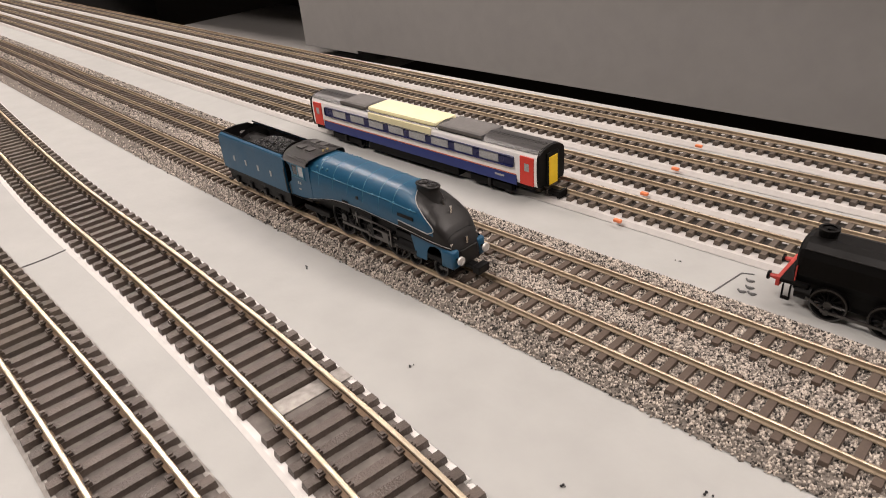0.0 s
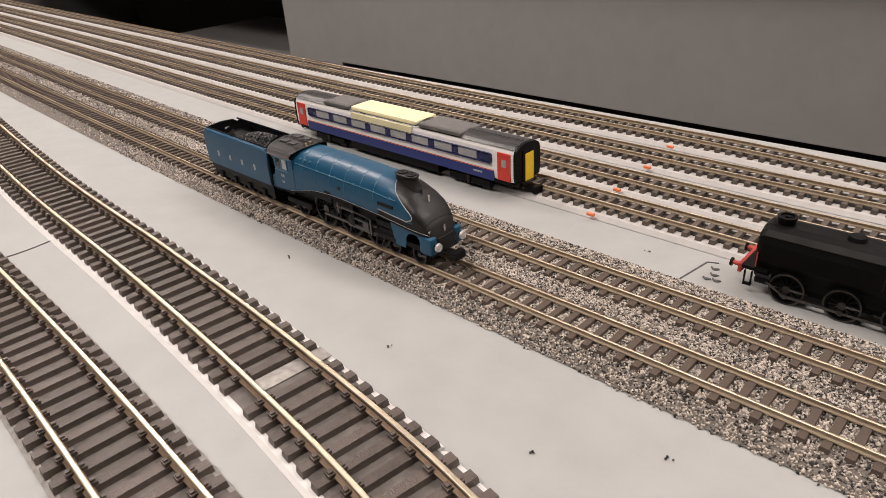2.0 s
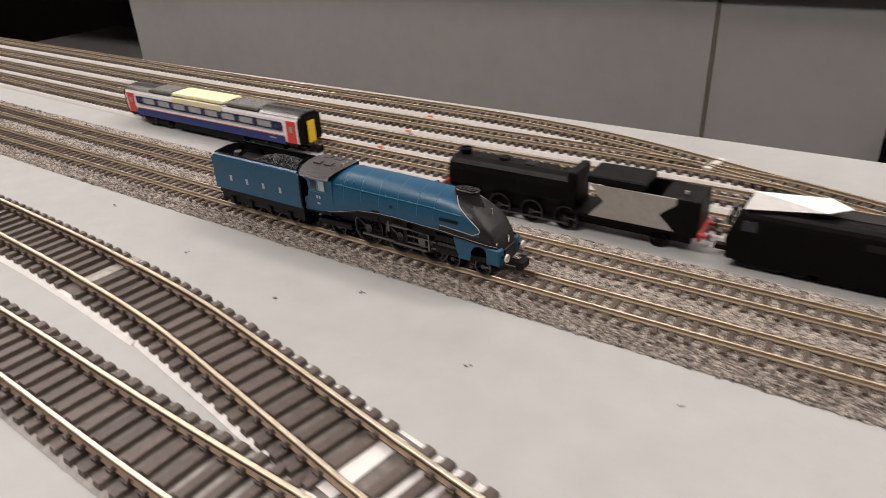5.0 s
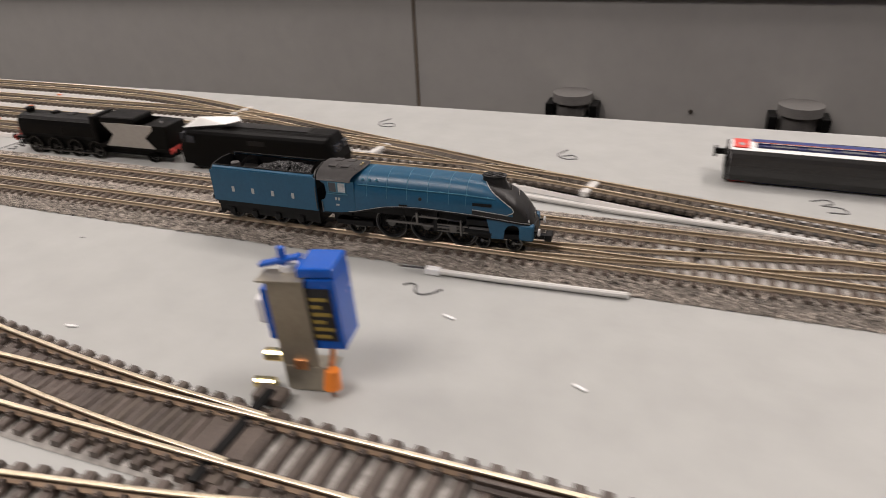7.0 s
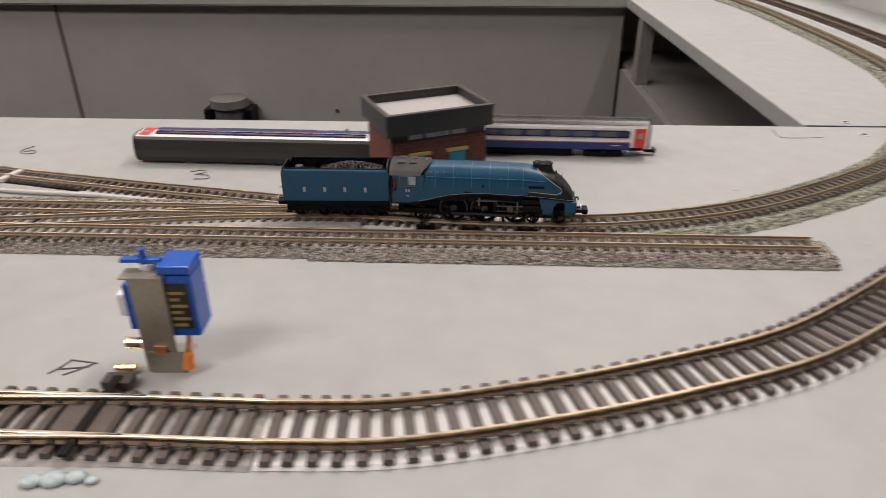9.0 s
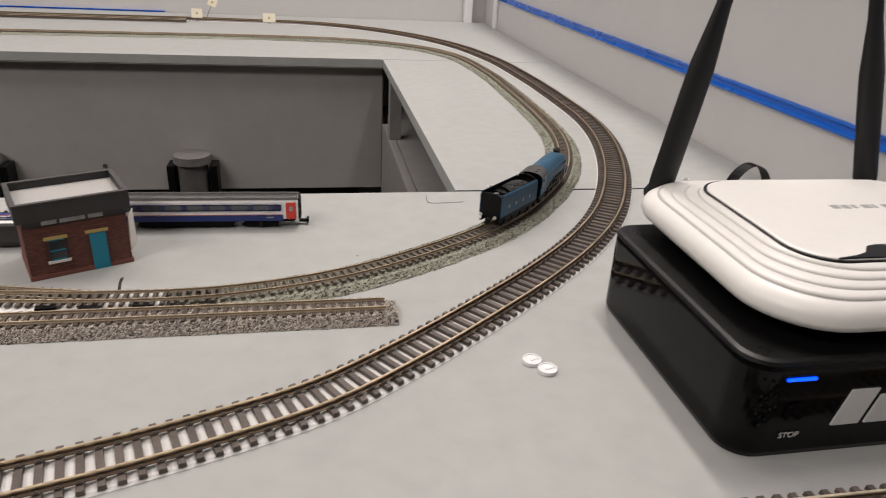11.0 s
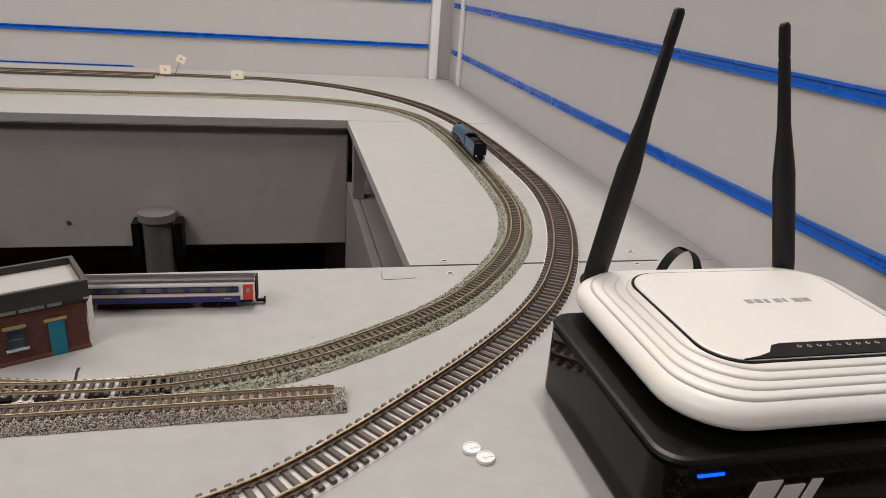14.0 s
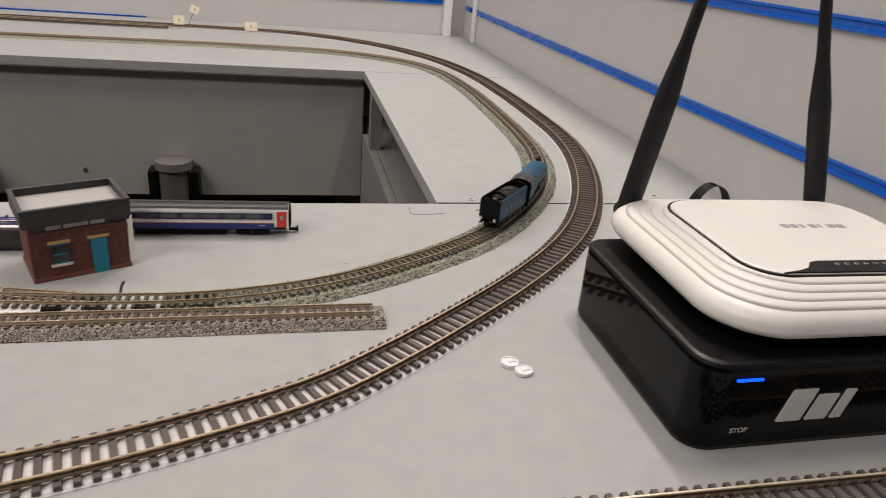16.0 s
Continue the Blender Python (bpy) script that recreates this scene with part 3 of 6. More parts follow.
underlay([(-0.455, -0.1858)] + CROSS[3:], 0.0150, 0.0040, 0.0047, "underlaydirty", "soiled white foam under the crossover")


# ---- ballast ----
def ballast_bed(line, left, right, top, label, material="ballastbed"):
    """A shouldered bed under a line; left and right are half widths at the foot."""
    pts = spline(line, 0.006)
    sh = 0.0055
    prof = [(-right, 0.0003), (left, 0.0003), (left - sh, top), (-right + sh, top)]
    ob = mesh_ob("ballast_bed", sweep(pts, prof), material)
    return tagged(ob, label, "ballast", "", "stuff"), pts


def grains(name, line, left, right, top, n, size, material, label, weight=None):
    """Loose stones on a shouldered bed, as one joined part."""
    pts = spline(line, 0.006)
    a = arc(pts)
    rng = np.random.default_rng(7)
    s = rng.uniform(0, a[-1], n)
    if weight:
        s = s[rng.uniform(0, 1, n) < weight(along(pts, s)[0])]
        n = len(s)
    u = rng.uniform(-right, left, n) + rng.normal(0, 0.0004, n)
    x, y, h = along(pts, s)
    x = x - np.sin(h) * u
    y = y + np.cos(h) * u
    sh = 0.0055
    z = np.clip(np.minimum(u + right, left - u) / sh, 0, 1) * (top - 0.0003) + 0.0003
    octa = np.array([(1, 0, 0), (-1, 0, 0), (0, 1, 0), (0, -1, 0), (0, 0, 1), (0, 0, -1)], float)
    tri = np.array([(0, 2, 4), (2, 1, 4), (1, 3, 4), (3, 0, 4), (2, 0, 5), (1, 2, 5), (3, 1, 5), (0, 3, 5)])
    V = octa[None] * (size * rng.uniform(0.55, 1.25, (n, 1, 1))) * rng.uniform(0.7, 1.2, (n, 1, 3))
    V += rng.normal(0, size * 0.16, V.shape)
    ang = rng.uniform(0, math.tau, n)
    ca, sa = np.cos(ang)[:, None], np.sin(ang)[:, None]
    tilt = rng.uniform(-0.8, 0.8, n)
    ct, st = np.cos(tilt)[:, None], np.sin(tilt)[:, None]
    X, Y, Z = V[..., 0], V[..., 1] * ct - V[..., 2] * st, V[..., 1] * st + V[..., 2] * ct
    W = np.stack([X * ca - Y * sa + x[:, None], X * sa + Y * ca + y[:, None], Z + z[:, None]], 2).reshape(-1, 3)
    F = (tri[None] + 6 * np.arange(n)[:, None, None]).reshape(-1, 3)
    me = bpy.data.meshes.new(name)
    me.vertices.add(len(W))
    me.vertices.foreach_set("co", W.astype(np.float32).ravel())
    me.loops.add(F.size)
    me.loops.foreach_set("vertex_index", F.astype(np.int32).ravel())
    me.polygons.add(len(F))
    me.polygons.foreach_set("loop_start", np.arange(0, F.size, 3, dtype=np.int32))
    me.update()
    me.validate()
    me.materials.append(M[material])
    return tagged(new(name, me), label, "ballast", "", "stuff")


MID = [(x, y + 0.0128) for x, y in MAIN_F[:-1]] + [(-0.30, -0.1815)]
ballast_bed(MID, 0.0335, 0.0265, 0.0041, "grey-brown stone ballast bed under the double main track")
ballast_bed([(-0.30, -0.1950), (-0.18, -0.1950), (-0.062, -0.1950)], 0.011, 0.0150, 0.0041, "grey stone ballast bed under the dead-end siding")
GC = [(-0.188, -0.1752)] + CURVE[2:]
ballast_bed(GC, 0.0165, 0.0165, 0.0030, "green-grey stone ballast bed round the curve", "bedgreen")
NEAR = [p for p in MID if -1.16 < p[0] < -0.5]
grains("ballast_stones", [(-1.15, -0.1762)] + NEAR[1:] + [(-0.55, -0.1815)], 0.0335, 0.0265, 0.0041, 165000, 0.00048, "stone", "grey, black and cream ballast stones along the double track")
grains("ballast_stones", [p for p in MID if p[0] < -1.1], 0.0335, 0.0265, 0.0041, 45000, 0.00062, "stone", "grey, black and cream ballast stones along the double track")
grains("ballast_stones", [(-0.55, -0.1815), (-0.4, -0.1817), (-0.30, -0.1815)], 0.0335, 0.0265, 0.0041, 30000, 0.00055, "stone", "grey and cream ballast stones round the crossover")
grains("ballast_stones", [(-0.30, -0.1950), (-0.18, -0.1950), (-0.062, -0.1950)], 0.011, 0.0150, 0.0041, 30000, 0.00052, "stone", "grey ballast stones along the siding")
grains("ballast_stones", GC, 0.0175, 0.0172, 0.0030, 105000, 0.00058, "stonegreen", "green-grey ballast stones round the curve",
       lambda x: np.where(x < -0.2, 0.25, 1.0))

# ---- steam locomotive and tender ----
Z_RAIL = NN["zr"] + NL


def curve_at(x, knots):
    xs, ys = zip(*knots)
    return float(np.interp(x, xs, ys))


TOP = [(0.010, 0.0280), (0.030, 0.0282), (0.050, 0.0280), (0.062, 0.0276), (0.068, 0.0269), (0.0725, 0.0257), (0.0765, 0.0239), (0.0800, 0.0214), (0.0830, 0.0184), (0.0852, 0.0154), (0.0866, 0.0126), (0.0872, 0.0108)]
PLATE = [(0.0, 0.0100), (0.008, 0.0103), (0.015, 0.0115), (0.021, 0.0131), (0.028, 0.0148), (0.036, 0.0156), (0.0445, 0.0158), (0.0656, 0.0150), (0.0755, 0.0140), (0.0855, 0.0124), (0.0872, 0.0121)]
SKIRT = [(0.0693, 0.0150), (0.0700, 0.0120), (0.0708, 0.0085), (0.0714, 0.0060), (0.0760, 0.0060), (0.0766, 0.0100), (0.0776, 0.0116), (0.0796, 0.0121), (0.0812, 0.0116), (0.0822, 0.0100), (0.0828, 0.0058), (0.0872, 0.0058)]
WID = [(0.010, 0.0090), (0.040, 0.0090), (0.062, 0.0089), (0.070, 0.0087), (0.077, 0.0083), (0.082, 0.0075), (0.0855, 0.0065), (0.0872, 0.0057)]
# the edge of the dark nose: a swept line from the chimney down to the tip of the blue side
NOSE = [(0.0, 0.0795), (0.0165, 0.0795), (0.0180, 0.0798), (0.0190, 0.0792), (0.0205, 0.0772), (0.0225, 0.0742), (0.0245, 0.0712), (0.0262, 0.0690), (0.0275, 0.0668), (0.03, 0.0655)]


def casing_levels(x):
    """Bottom edge, running plate, foot of the blue side, shoulder and crown at x."""
    zt = curve_at(x, TOP)
    plate = curve_at(x, PLATE)
    zb = min(curve_at(x, SKIRT), plate) if x >= 0.0693 else plate
    wall = min(0.0180, zt - 0.0030)
    plate = min(plate, wall - 0.0006)
    zb = min(zb, plate - 0.0001)
    return zb, plate, min(plate + 0.0022, wall - 0.0003), wall, zt


def casing_power(x):
    """The section grows boxier towards the wedge nose."""
    return curve_at(x, [(0.060, 0.78), (0.078, 0.70)]), curve_at(x, [(0.060, 0.88), (0.078, 0.82)])


def casing_half(x, z):
    """Half width of the casing at a height."""
    zb, plate, foot, wall, zt = casing_levels(x)
    p, q = casing_power(x)
    f = min(max((z - wall) / (zt - wall), 0.0), 1.0) ** (1 / q)
    return curve_at(x, WID) * max(1 - f * f, 0.0) ** (p / 2)


def is_nose(x, z):
    foot = casing_levels(x)[2]
    if z > foot:
        return x >= curve_at(z, NOSE)
    return x > 0.0640 and z > casing_levels(x)[1]


def casing(keep):
    """The streamlined casing as a loft; keep(x, z) picks its faces."""
    bm = bmesh.new()
    xs = np.unique(np.round(np.concatenate([np.linspace(0.0125, 0.062, 40), np.linspace(0.0625, 0.0872, 75), [k[0] for k in SKIRT]]), 5))
    n = 34
    rings = []
    for x in xs:
        w = curve_at(x, WID)
        zb, plate, foot, wall, zt = casing_levels(x)
        p, q = casing_power(x)
        side = [(w, zb), (w, plate), (w, foot)]
        top = []
        for k in range(n + 1):
            a = math.pi * k / n
            c, s = math.cos(a), math.sin(a)
            top.append((w * math.copysign(abs(c) ** p, c), wall + (zt - wall) * abs(s) ** q))
        ring = side + top + [(-a, b) for a, b in side[::-1]]
        rings.append([bm.verts.new((x, a, b)) for a, b in ring])
    for r0, r1 in zip(rings, rings[1:]):
        for k in range(len(r0) - 1):
            quad = (r0[k], r0[k + 1], r1[k + 1], r1[k])
            mid = sum((v.co for v in quad), Vector()) / 4
            if keep(mid.x, mid.z):
                bm.faces.new(quad)
    if keep(0.0872, 0.02):
        bm.faces.new(rings[-1])
    bmesh.ops.delete(bm, geom=[v for v in bm.verts if not v.link_faces], context="VERTS")
    bmesh.ops.recalc_face_normals(bm, faces=bm.faces[:])
    return bm


def spoked_wheel(r, w, rimw, spokes=10):
    """A wheel about the y axis: tyre with flange, spokes and hub."""
    bm = bmesh.new()
    seg = 28
    prof = [(r - rimw, -w / 2), (r, -w / 2), (r, w / 2), (r - rimw, w / 2)]
    rings = []
    for k in range(seg):
        a = k * math.tau / seg
        rings.append([bm.verts.new((math.cos(a) * q, v, math.sin(a) * q)) for q, v in prof])
    for k in range(seg):
        for j in range(4):
            bm.faces.new((rings[k][j], rings[k][(j + 1) % 4], rings[(k + 1) % seg][(j + 1) % 4], rings[(k + 1) % seg][j]))
    for k in range(spokes):
        a = k * math.tau / spokes
        cyl(0.00035, 0.0003, (0, 0, 0), (math.cos(a) * (r - rimw * 0.7), 0, math.sin(a) * (r - rimw * 0.7)), 6, bm)
    cyl(r * 0.24, r * 0.24, (0, -w * 0.55, 0), (0, w * 0.55, 0), 14, bm)
    bmesh.ops.recalc_face_normals(bm, faces=bm.faces[:])
    return bm


WHEELS, RODS = [], []


def wheelset(parent, x, r, half, big):
    hub = part("wheelset", cyl(0.0008, 0.0008, (0, -half, 0), (0, half, 0), 10), "black", parent)
    hub.location = (x, 0, r)
    for s in (-1, 1):
        o = part("wheel", spoked_wheel(r, 0.0014, 0.0011 if big else 0.0008, 14 if big else 9), "black", hub)
        o.location = (0, s * half, 0)
        t = part("tyre", spoked_wheel(r + 0.00005, 0.0003, 0.0004, 1), "darksteel", hub, "bright worn tyre rim")
        t.location = (0, s * (half + 0.00065), 0)
    if big:
        WHEELS.append((hub, x, r))


engine = thing("steam_locomotive", pose(0, 0, 0), "streamlined garter-blue model steam locomotive with a dark wedge nose", "locomotive")
part("casing", casing(lambda x, z: not is_nose(x, z)), "blue", engine, "garter-blue streamlined casing", True)
part("nose", casing(is_nose), "soot", engine, "dark grey wedge nose", True)
for s in (-1, 1):
    edge = []
    for k in range(30):
        z = 0.0268 - (0.0268 - 0.0180) * k / 29
        x = curve_at(z, NOSE)
        edge.append((x, s * (casing_half(x, z) + 0.00008), z + 0.00008))
    for k in range(7):
        a = math.pi / 2 * k / 6
        x, z = 0.0782 + 0.0016 * math.cos(a), 0.0180 - 0.0013 * math.sin(a)
        edge.append((x, s * (casing_half(x, z) + 0.00008), z))
    for x in np.linspace(0.0775, 0.0640, 14):
        z = casing_levels(x)[2] + 0.0002
        edge.append((x, s * (casing_half(x, z) + 0.00008), z))
    part("lining", tube(edge, 0.00015, 6), "lining", engine, "thin pale lining round the blue side")
    xs = np.linspace(0.001, 0.0860, 48)
    plate_line = [(x, s * (curve_at(x, WID) + 0.0002), curve_at(x, PLATE)) for x in xs]
    part("running_plate", tube(plate_line, 0.00034, 6), "black", engine, "black running plate edge")
    part("lining", tube([(x, y + s * 0.00012, z + 0.00042) for x, y, z in plate_line[6:]], 0.00009, 5), "lining", engine, "thin pale lining above the running plate")
    hr = [(x, s * (casing_half(x, z) + 0.0005), z) for x, z in ((x, curve_at(x, [(0.016, 0.0236), (0.060, 0.0232), (0.0725, 0.0224)])) for x in np.linspace(0.0165, 0.0725, 22))]
    part("handrail", tube(hr, 0.00017, 6), "bluelight", engine, "thin pale blue handrail")
    for k in (1, 5, 9, 13, 17, 20):
        x, y, z = hr[k]
        part("handrail_knob", cyl(0.00036, 0.00030, (x, y - s * 0.0006, z - 0.0001), (x, y + s * 0.0002, z), 8), "bluelight", engine)
    # cab side with its cut-away rear edge and two windows
    part("cab_side", prism([(0.0, 0.0100), (0.0150, 0.0112), (0.0150, 0.0243), (0.0004, 0.0243), (0.0004, 0.0236), (0.0022, 0.0228), (0.0026, 0.0190), (0.0018, 0.0162), (0.0, 0.0152)], s * 0.0091, s * 0.0085), "blue", engine)
    for x0, x1, glass in ((0.0040, 0.0073, "glassdark"), (0.0080, 0.0112, "winglass")):
        part("cab_window", box(x0, x1, s * 0.00912 - 0.0001, s * 0.00912 + 0.0001, 0.0196, 0.0236), glass, engine, "small cab window")
        for a, b, c, d in ((x0 - 0.0003, x0, 0.0193, 0.0239), (x1, x1 + 0.0003, 0.0193, 0.0239), (x0, x1, 0.0193, 0.0196), (x0, x1, 0.0236, 0.0239)):
            part("window_frame", box(a, b, s * 0.0092 - 0.00015, s * 0.0092 + 0.00015, c, d), "bluelight", engine)
    part("cab_beading", box(0.0030, 0.0122, s * 0.0092 - 0.0002, s * 0.0092 + 0.0002, 0.0186, 0.0189), "bluelight", engine)
    part("cab_handrail", cyl(0.00020, 0.00020, (0.0005, s * 0.0094, 0.0105), (0.0005, s * 0.0094, 0.0150), 8), "steel", engine)
    for k in range(2):
        part("number_bar", box(0.0064 + k * 0.0013, 0.0072 + k * 0.0013, s * 0.00915 - 0.0001, s * 0.00915 + 0.0001, 0.0160, 0.0172), "lining", engine)
    part("plate_bar", box(0.0066, 0.0080, s * 0.00915 - 0.0001, s * 0.00915 + 0.0001, 0.0136, 0.0143), "lining", engine)
    part("name_plate", box(0.0640, 0.0715, s * 0.00872 - 0.0003, s * 0.00872 + 0.0002, 0.0192, 0.0203, 0.0001), "black", engine, "dark name plate")
    part("washout_plug", cyl(0.0008, 0.0007, (0.0430, s * 0.0085, 0.0198), (0.0430, s * 0.00915, 0.0198), 12), "soot", engine, "dark round washout plug")
    for x in (0.0185, 0.0215, 0.0245):
        y = casing_half(x, 0.0252)
        part("washout_plug", cyl(0.0006, 0.0005, (x, s * (y - 0.0004), 0.0251), (x, s * (y + 0.0004), 0.0254), 10), "bluelight", engine)
    part("sand_filler", box(0.0340, 0.0375, s * 0.0090 - 0.0003, s * 0.0090 + 0.0003, 0.0160, 0.0168, 0.0001), "black", engine)
    # cylinders, slide bars and valve gear
    part("cylinder", cyl(0.0027, 0.0027, (0.0605, s * 0.0060, 0.0076), (0.0715, s * 0.0060, 0.0076), 18), "black", engine, "black cylinder")
    part("steam_chest", box(0.0612, 0.0712, s * 0.0068 - 0.0014, s * 0.0068 + 0.0014, 0.0105, 0.0132, 0.0005), "black", engine)
    part("slide_bar", box(0.0495, 0.0620, s * 0.0083 - 0.0004, s * 0.0083 + 0.0004, 0.0094, 0.0100), "steel", engine)
    part("slide_bar", box(0.0495, 0.0620, s * 0.0083 - 0.0004, s * 0.0083 + 0.0004, 0.0068, 0.0073), "steel", engine)
    part("crosshead", box(0.0545, 0.0575, s * 0.0084 - 0.0005, s * 0.0084 + 0.0005, 0.0066, 0.0102, 0.0002), "steel", engine)
    part("valve_rod", cyl(0.0003, 0.0003, (0.0430, s * 0.0088, 0.0128), (0.0600, s * 0.0088, 0.0118), 8), "steel", engine)
    part("radius_rod", box(0.0400, 0.0500, s * 0.0089 - 0.0002, s * 0.0089 + 0.0002, 0.0120, 0.0126), "steel", engine)
    part("expansion_link", box(0.0408, 0.0418, s * 0.0090 - 0.0003, s * 0.0090 + 0.0003, 0.0096, 0.0140, 0.0002), "steel", engine)
    part("combination_lever", box(0.0590, 0.0597, s * 0.0091 - 0.0003, s * 0.0091 + 0.0003, 0.0058, 0.0126, 0.0001), "steel", engine)
    part("drain_cock", cyl(0.0002, 0.0002, (0.0630, s * 0.0080, 0.0030), (0.0650, s * 0.0080, 0.0062), 6), "steel", engine)
    part("gear_bracket", box(0.0480, 0.0495, s * 0.0080 - 0.0007, s * 0.0080 + 0.0007, 0.0064, 0.0150), "black", engine)
    part("sand_pipe", tube([(0.0350, s * 0.0072, 0.0130), (0.0362, s * 0.0070, 0.0080), (0.0352, s * 0.0062, 0.0020)], 0.0002, 6), "black", engine)
    rod1 = part("coupling_rod", box(-0.0155, 0.0155, -0.0003, 0.0003, -0.00055, 0.00055, 0.00015), "steel", engine, "bright coupling rod")
    RODS.append((rod1, 0.0440, s * 0.0076, 0.0020, s))
    rod2 = part("connecting_rod", box(0.0, 0.0150, -0.0003, 0.0003, -0.0005, 0.0005, 0.00015), "steel", engine, "bright connecting rod")
    RODS.append((rod2, 0.0440, s * 0.0083, 0.0020, s))
    part("buffer", cyl(0.0005, 0.0004, (0.0860, s * 0.0058, 0.0092), (0.0892, s * 0.0058, 0.0092), 10), "black", engine)
    part("buffer_head", cyl(0.0015, 0.0014, (0.0890, s * 0.0058, 0.0092), (0.0897, s * 0.0058, 0.0092), 16), "bufferpale", engine, "polished buffer head")
    fair = box(0.0818, 0.0874, s * 0.0060 - 0.0017, s * 0.0060 + 0.0017, 0.0056, 0.0121, 0.0010, seg=3)
    part("buffer_fairing", fair, "blue", engine, "blue buffer fairing", True)
    part("lamp_iron", box(0.0852, 0.0856, s * 0.0058 - 0.0004, s * 0.0058 + 0.0004, 0.0118, 0.0140), "chrome", engine)
    part("valance_back", box(0.014, 0.0685, s * 0.0066 - 0.0004, s * 0.0066 + 0.0004, 0.0110, 0.0150), "black", engine, "black plate behind the running plate")
part("lamp_iron", box(0.0800, 0.0804, -0.0004, 0.0004, 0.0212, 0.0236), "chrome", engine)
part("lamp_iron", box(0.0864, 0.0868, -0.0004, 0.0004, 0.0124, 0.0148), "chrome", engine)
# seam across the nose where its door opens
seam = []
for k in range(17):
    a = math.pi * (0.12 + 0.76 * k / 16)
    x = 0.0843
    zb, plate, foot, wall, zt = casing_levels(x)
    p, q = casing_power(x)
    c, s = math.cos(a), math.sin(a)
    seam.append((x + 0.0001, curve_at(x, WID) * math.copysign(abs(c) ** p, c), wall + (zt - wall) * s ** q + 0.00005))
part("nose_seam", tube(seam, 0.00009, 5), "black", engine)
# curved cab roof with its hatches
roof = bmesh.new()
n = 18
va, vb = [], []
for k in range(n + 1):
    a = math.pi * k / n
    yy, zz = 0.0094 * math.cos(a), 0.0242 + 0.0046 * math.sin(a) ** 0.75
    va.append(roof.verts.new((-0.0010, yy, zz)))
    vb.append(roof.verts.new((0.0137 + 0.0046 * math.sin(a) ** 1.5, yy, zz)))
for k in range(n):
    roof.faces.new((va[k], va[k + 1], vb[k + 1], vb[k]))
bmesh.ops.solidify(roof, geom=roof.faces[:], thickness=0.0004)
bmesh.ops.recalc_face_normals(roof, faces=roof.faces[:])
part("cab_roof", roof, "roofgrey", engine, "dark grey curved cab roof", True)
for x in (0.0025, 0.0080):
    part("roof_hatch", box(x, x + 0.0034, -0.0046, -0.0016, 0.0284, 0.0290, 0.0002), "roofgrey", engine)
    part("roof_hatch", box(x, x + 0.0034, 0.0016, 0.0046, 0.0284, 0.0290, 0.0002), "roofgrey", engine)
for y in (-0.0016, 0.0004):
    part("safety_valve", cyl(0.0006, 0.0005, (0.0158, y, 0.0284), (0.0158, y, 0.0294), 10), "brass", engine, "tiny brass safety valve")
part("cab_front", box(0.0120, 0.0127, -0.0084, 0.0084, 0.0105, 0.0250), "soot", engine)
part("backhead", box(0.0090, 0.0120, -0.0045, 0.0045, 0.0105, 0.0200, 0.0008), "black", engine)
part("cab_floor", box(-0.001, 0.0125, -0.0082, 0.0082, 0.0092, 0.0106), "black", engine)
# double chimney on its tapered base
ch = bmesh.new()
rings = []
for zz, gx, gy, dx in ((0.0236, 0.0058, 0.0034, 0.0004), (0.0252, 0.0052, 0.0028, 0.0002), (0.0268, 0.0046, 0.0024, 0.0), (0.0284, 0.0045, 0.0023, 0.0), (0.0287, 0.0048, 0.0026, 0.0), (0.0290, 0.0047, 0.0025, 0.0)):
    rings.append([ch.verts.new((0.0706 + dx + gx * math.copysign(abs(math.cos(a)) ** 0.6, math.cos(a)), gy * math.copysign(abs(math.sin(a)) ** 0.8, math.sin(a)), zz)) for a in np.arange(24) * math.tau / 24])
for a, b in zip(rings, rings[1:]):
    for k in range(24):
        ch.faces.new((a[k], a[(k + 1) % 24], b[(k + 1) % 24], b[k]))
ch.faces.new(rings[-1])
bmesh.ops.recalc_face_normals(ch, faces=ch.faces[:])
part("chimney", ch, "soot", engine, "dark double chimney", True)
for x in (0.0685, 0.0727):
    part("chimney_rim", spoked_wheel(0.0018, 0.0005, 0.0004, 1), "soot", engine).matrix_basis = pose(x, 0, 0.0291, 90, 0, 0)
    part("chimney_bore", cyl(0.0014, 0.0014, (x, 0, 0.0288), (x, 0, 0.02915), 14), "coal", engine)
part("whistle", cyl(0.0004, 0.0003, (0.0772, 0, 0.0232), (0.0772, 0, 0.0252), 10), "steel", engine)
for x in (0.0205, 0.0290, 0.0375, 0.0460, 0.0545, 0.0615):
    pts = []
    zb, plate, foot, wall, zt = casing_levels(x)
    p, q = casing_power(x)
    for k in range(25):
        a = math.pi * (0.02 + 0.96 * k / 24)
        c, s = math.cos(a), math.sin(a)
        pts.append((x, (curve_at(x, WID) + 0.00002) * math.copysign(abs(c) ** p, c), wall + (zt - wall) * s ** q))
    part("boiler_band", tube(pts, 0.00013, 5), "bluelight", engine, "raised boiler band")
part("frame", box(0.002, 0.082, -0.0034, 0.0034, 0.0035, 0.0150), "black", engine)
part("front_frame", box(0.068, 0.0868, -0.0060, 0.0060, 0.0050, 0.0072, 0.0004), "black", engine)
part("front_plate", box(0.0850, 0.0876, -0.0040, 0.0040, 0.0058, 0.0112, 0.0004), "soot", engine, "dark plate between the buffers")
part("coupler", box(0.0860, 0.0915, -0.0014, 0.0014, 0.0040, 0.0058, 0.0004), "black", engine, "black plastic coupler")
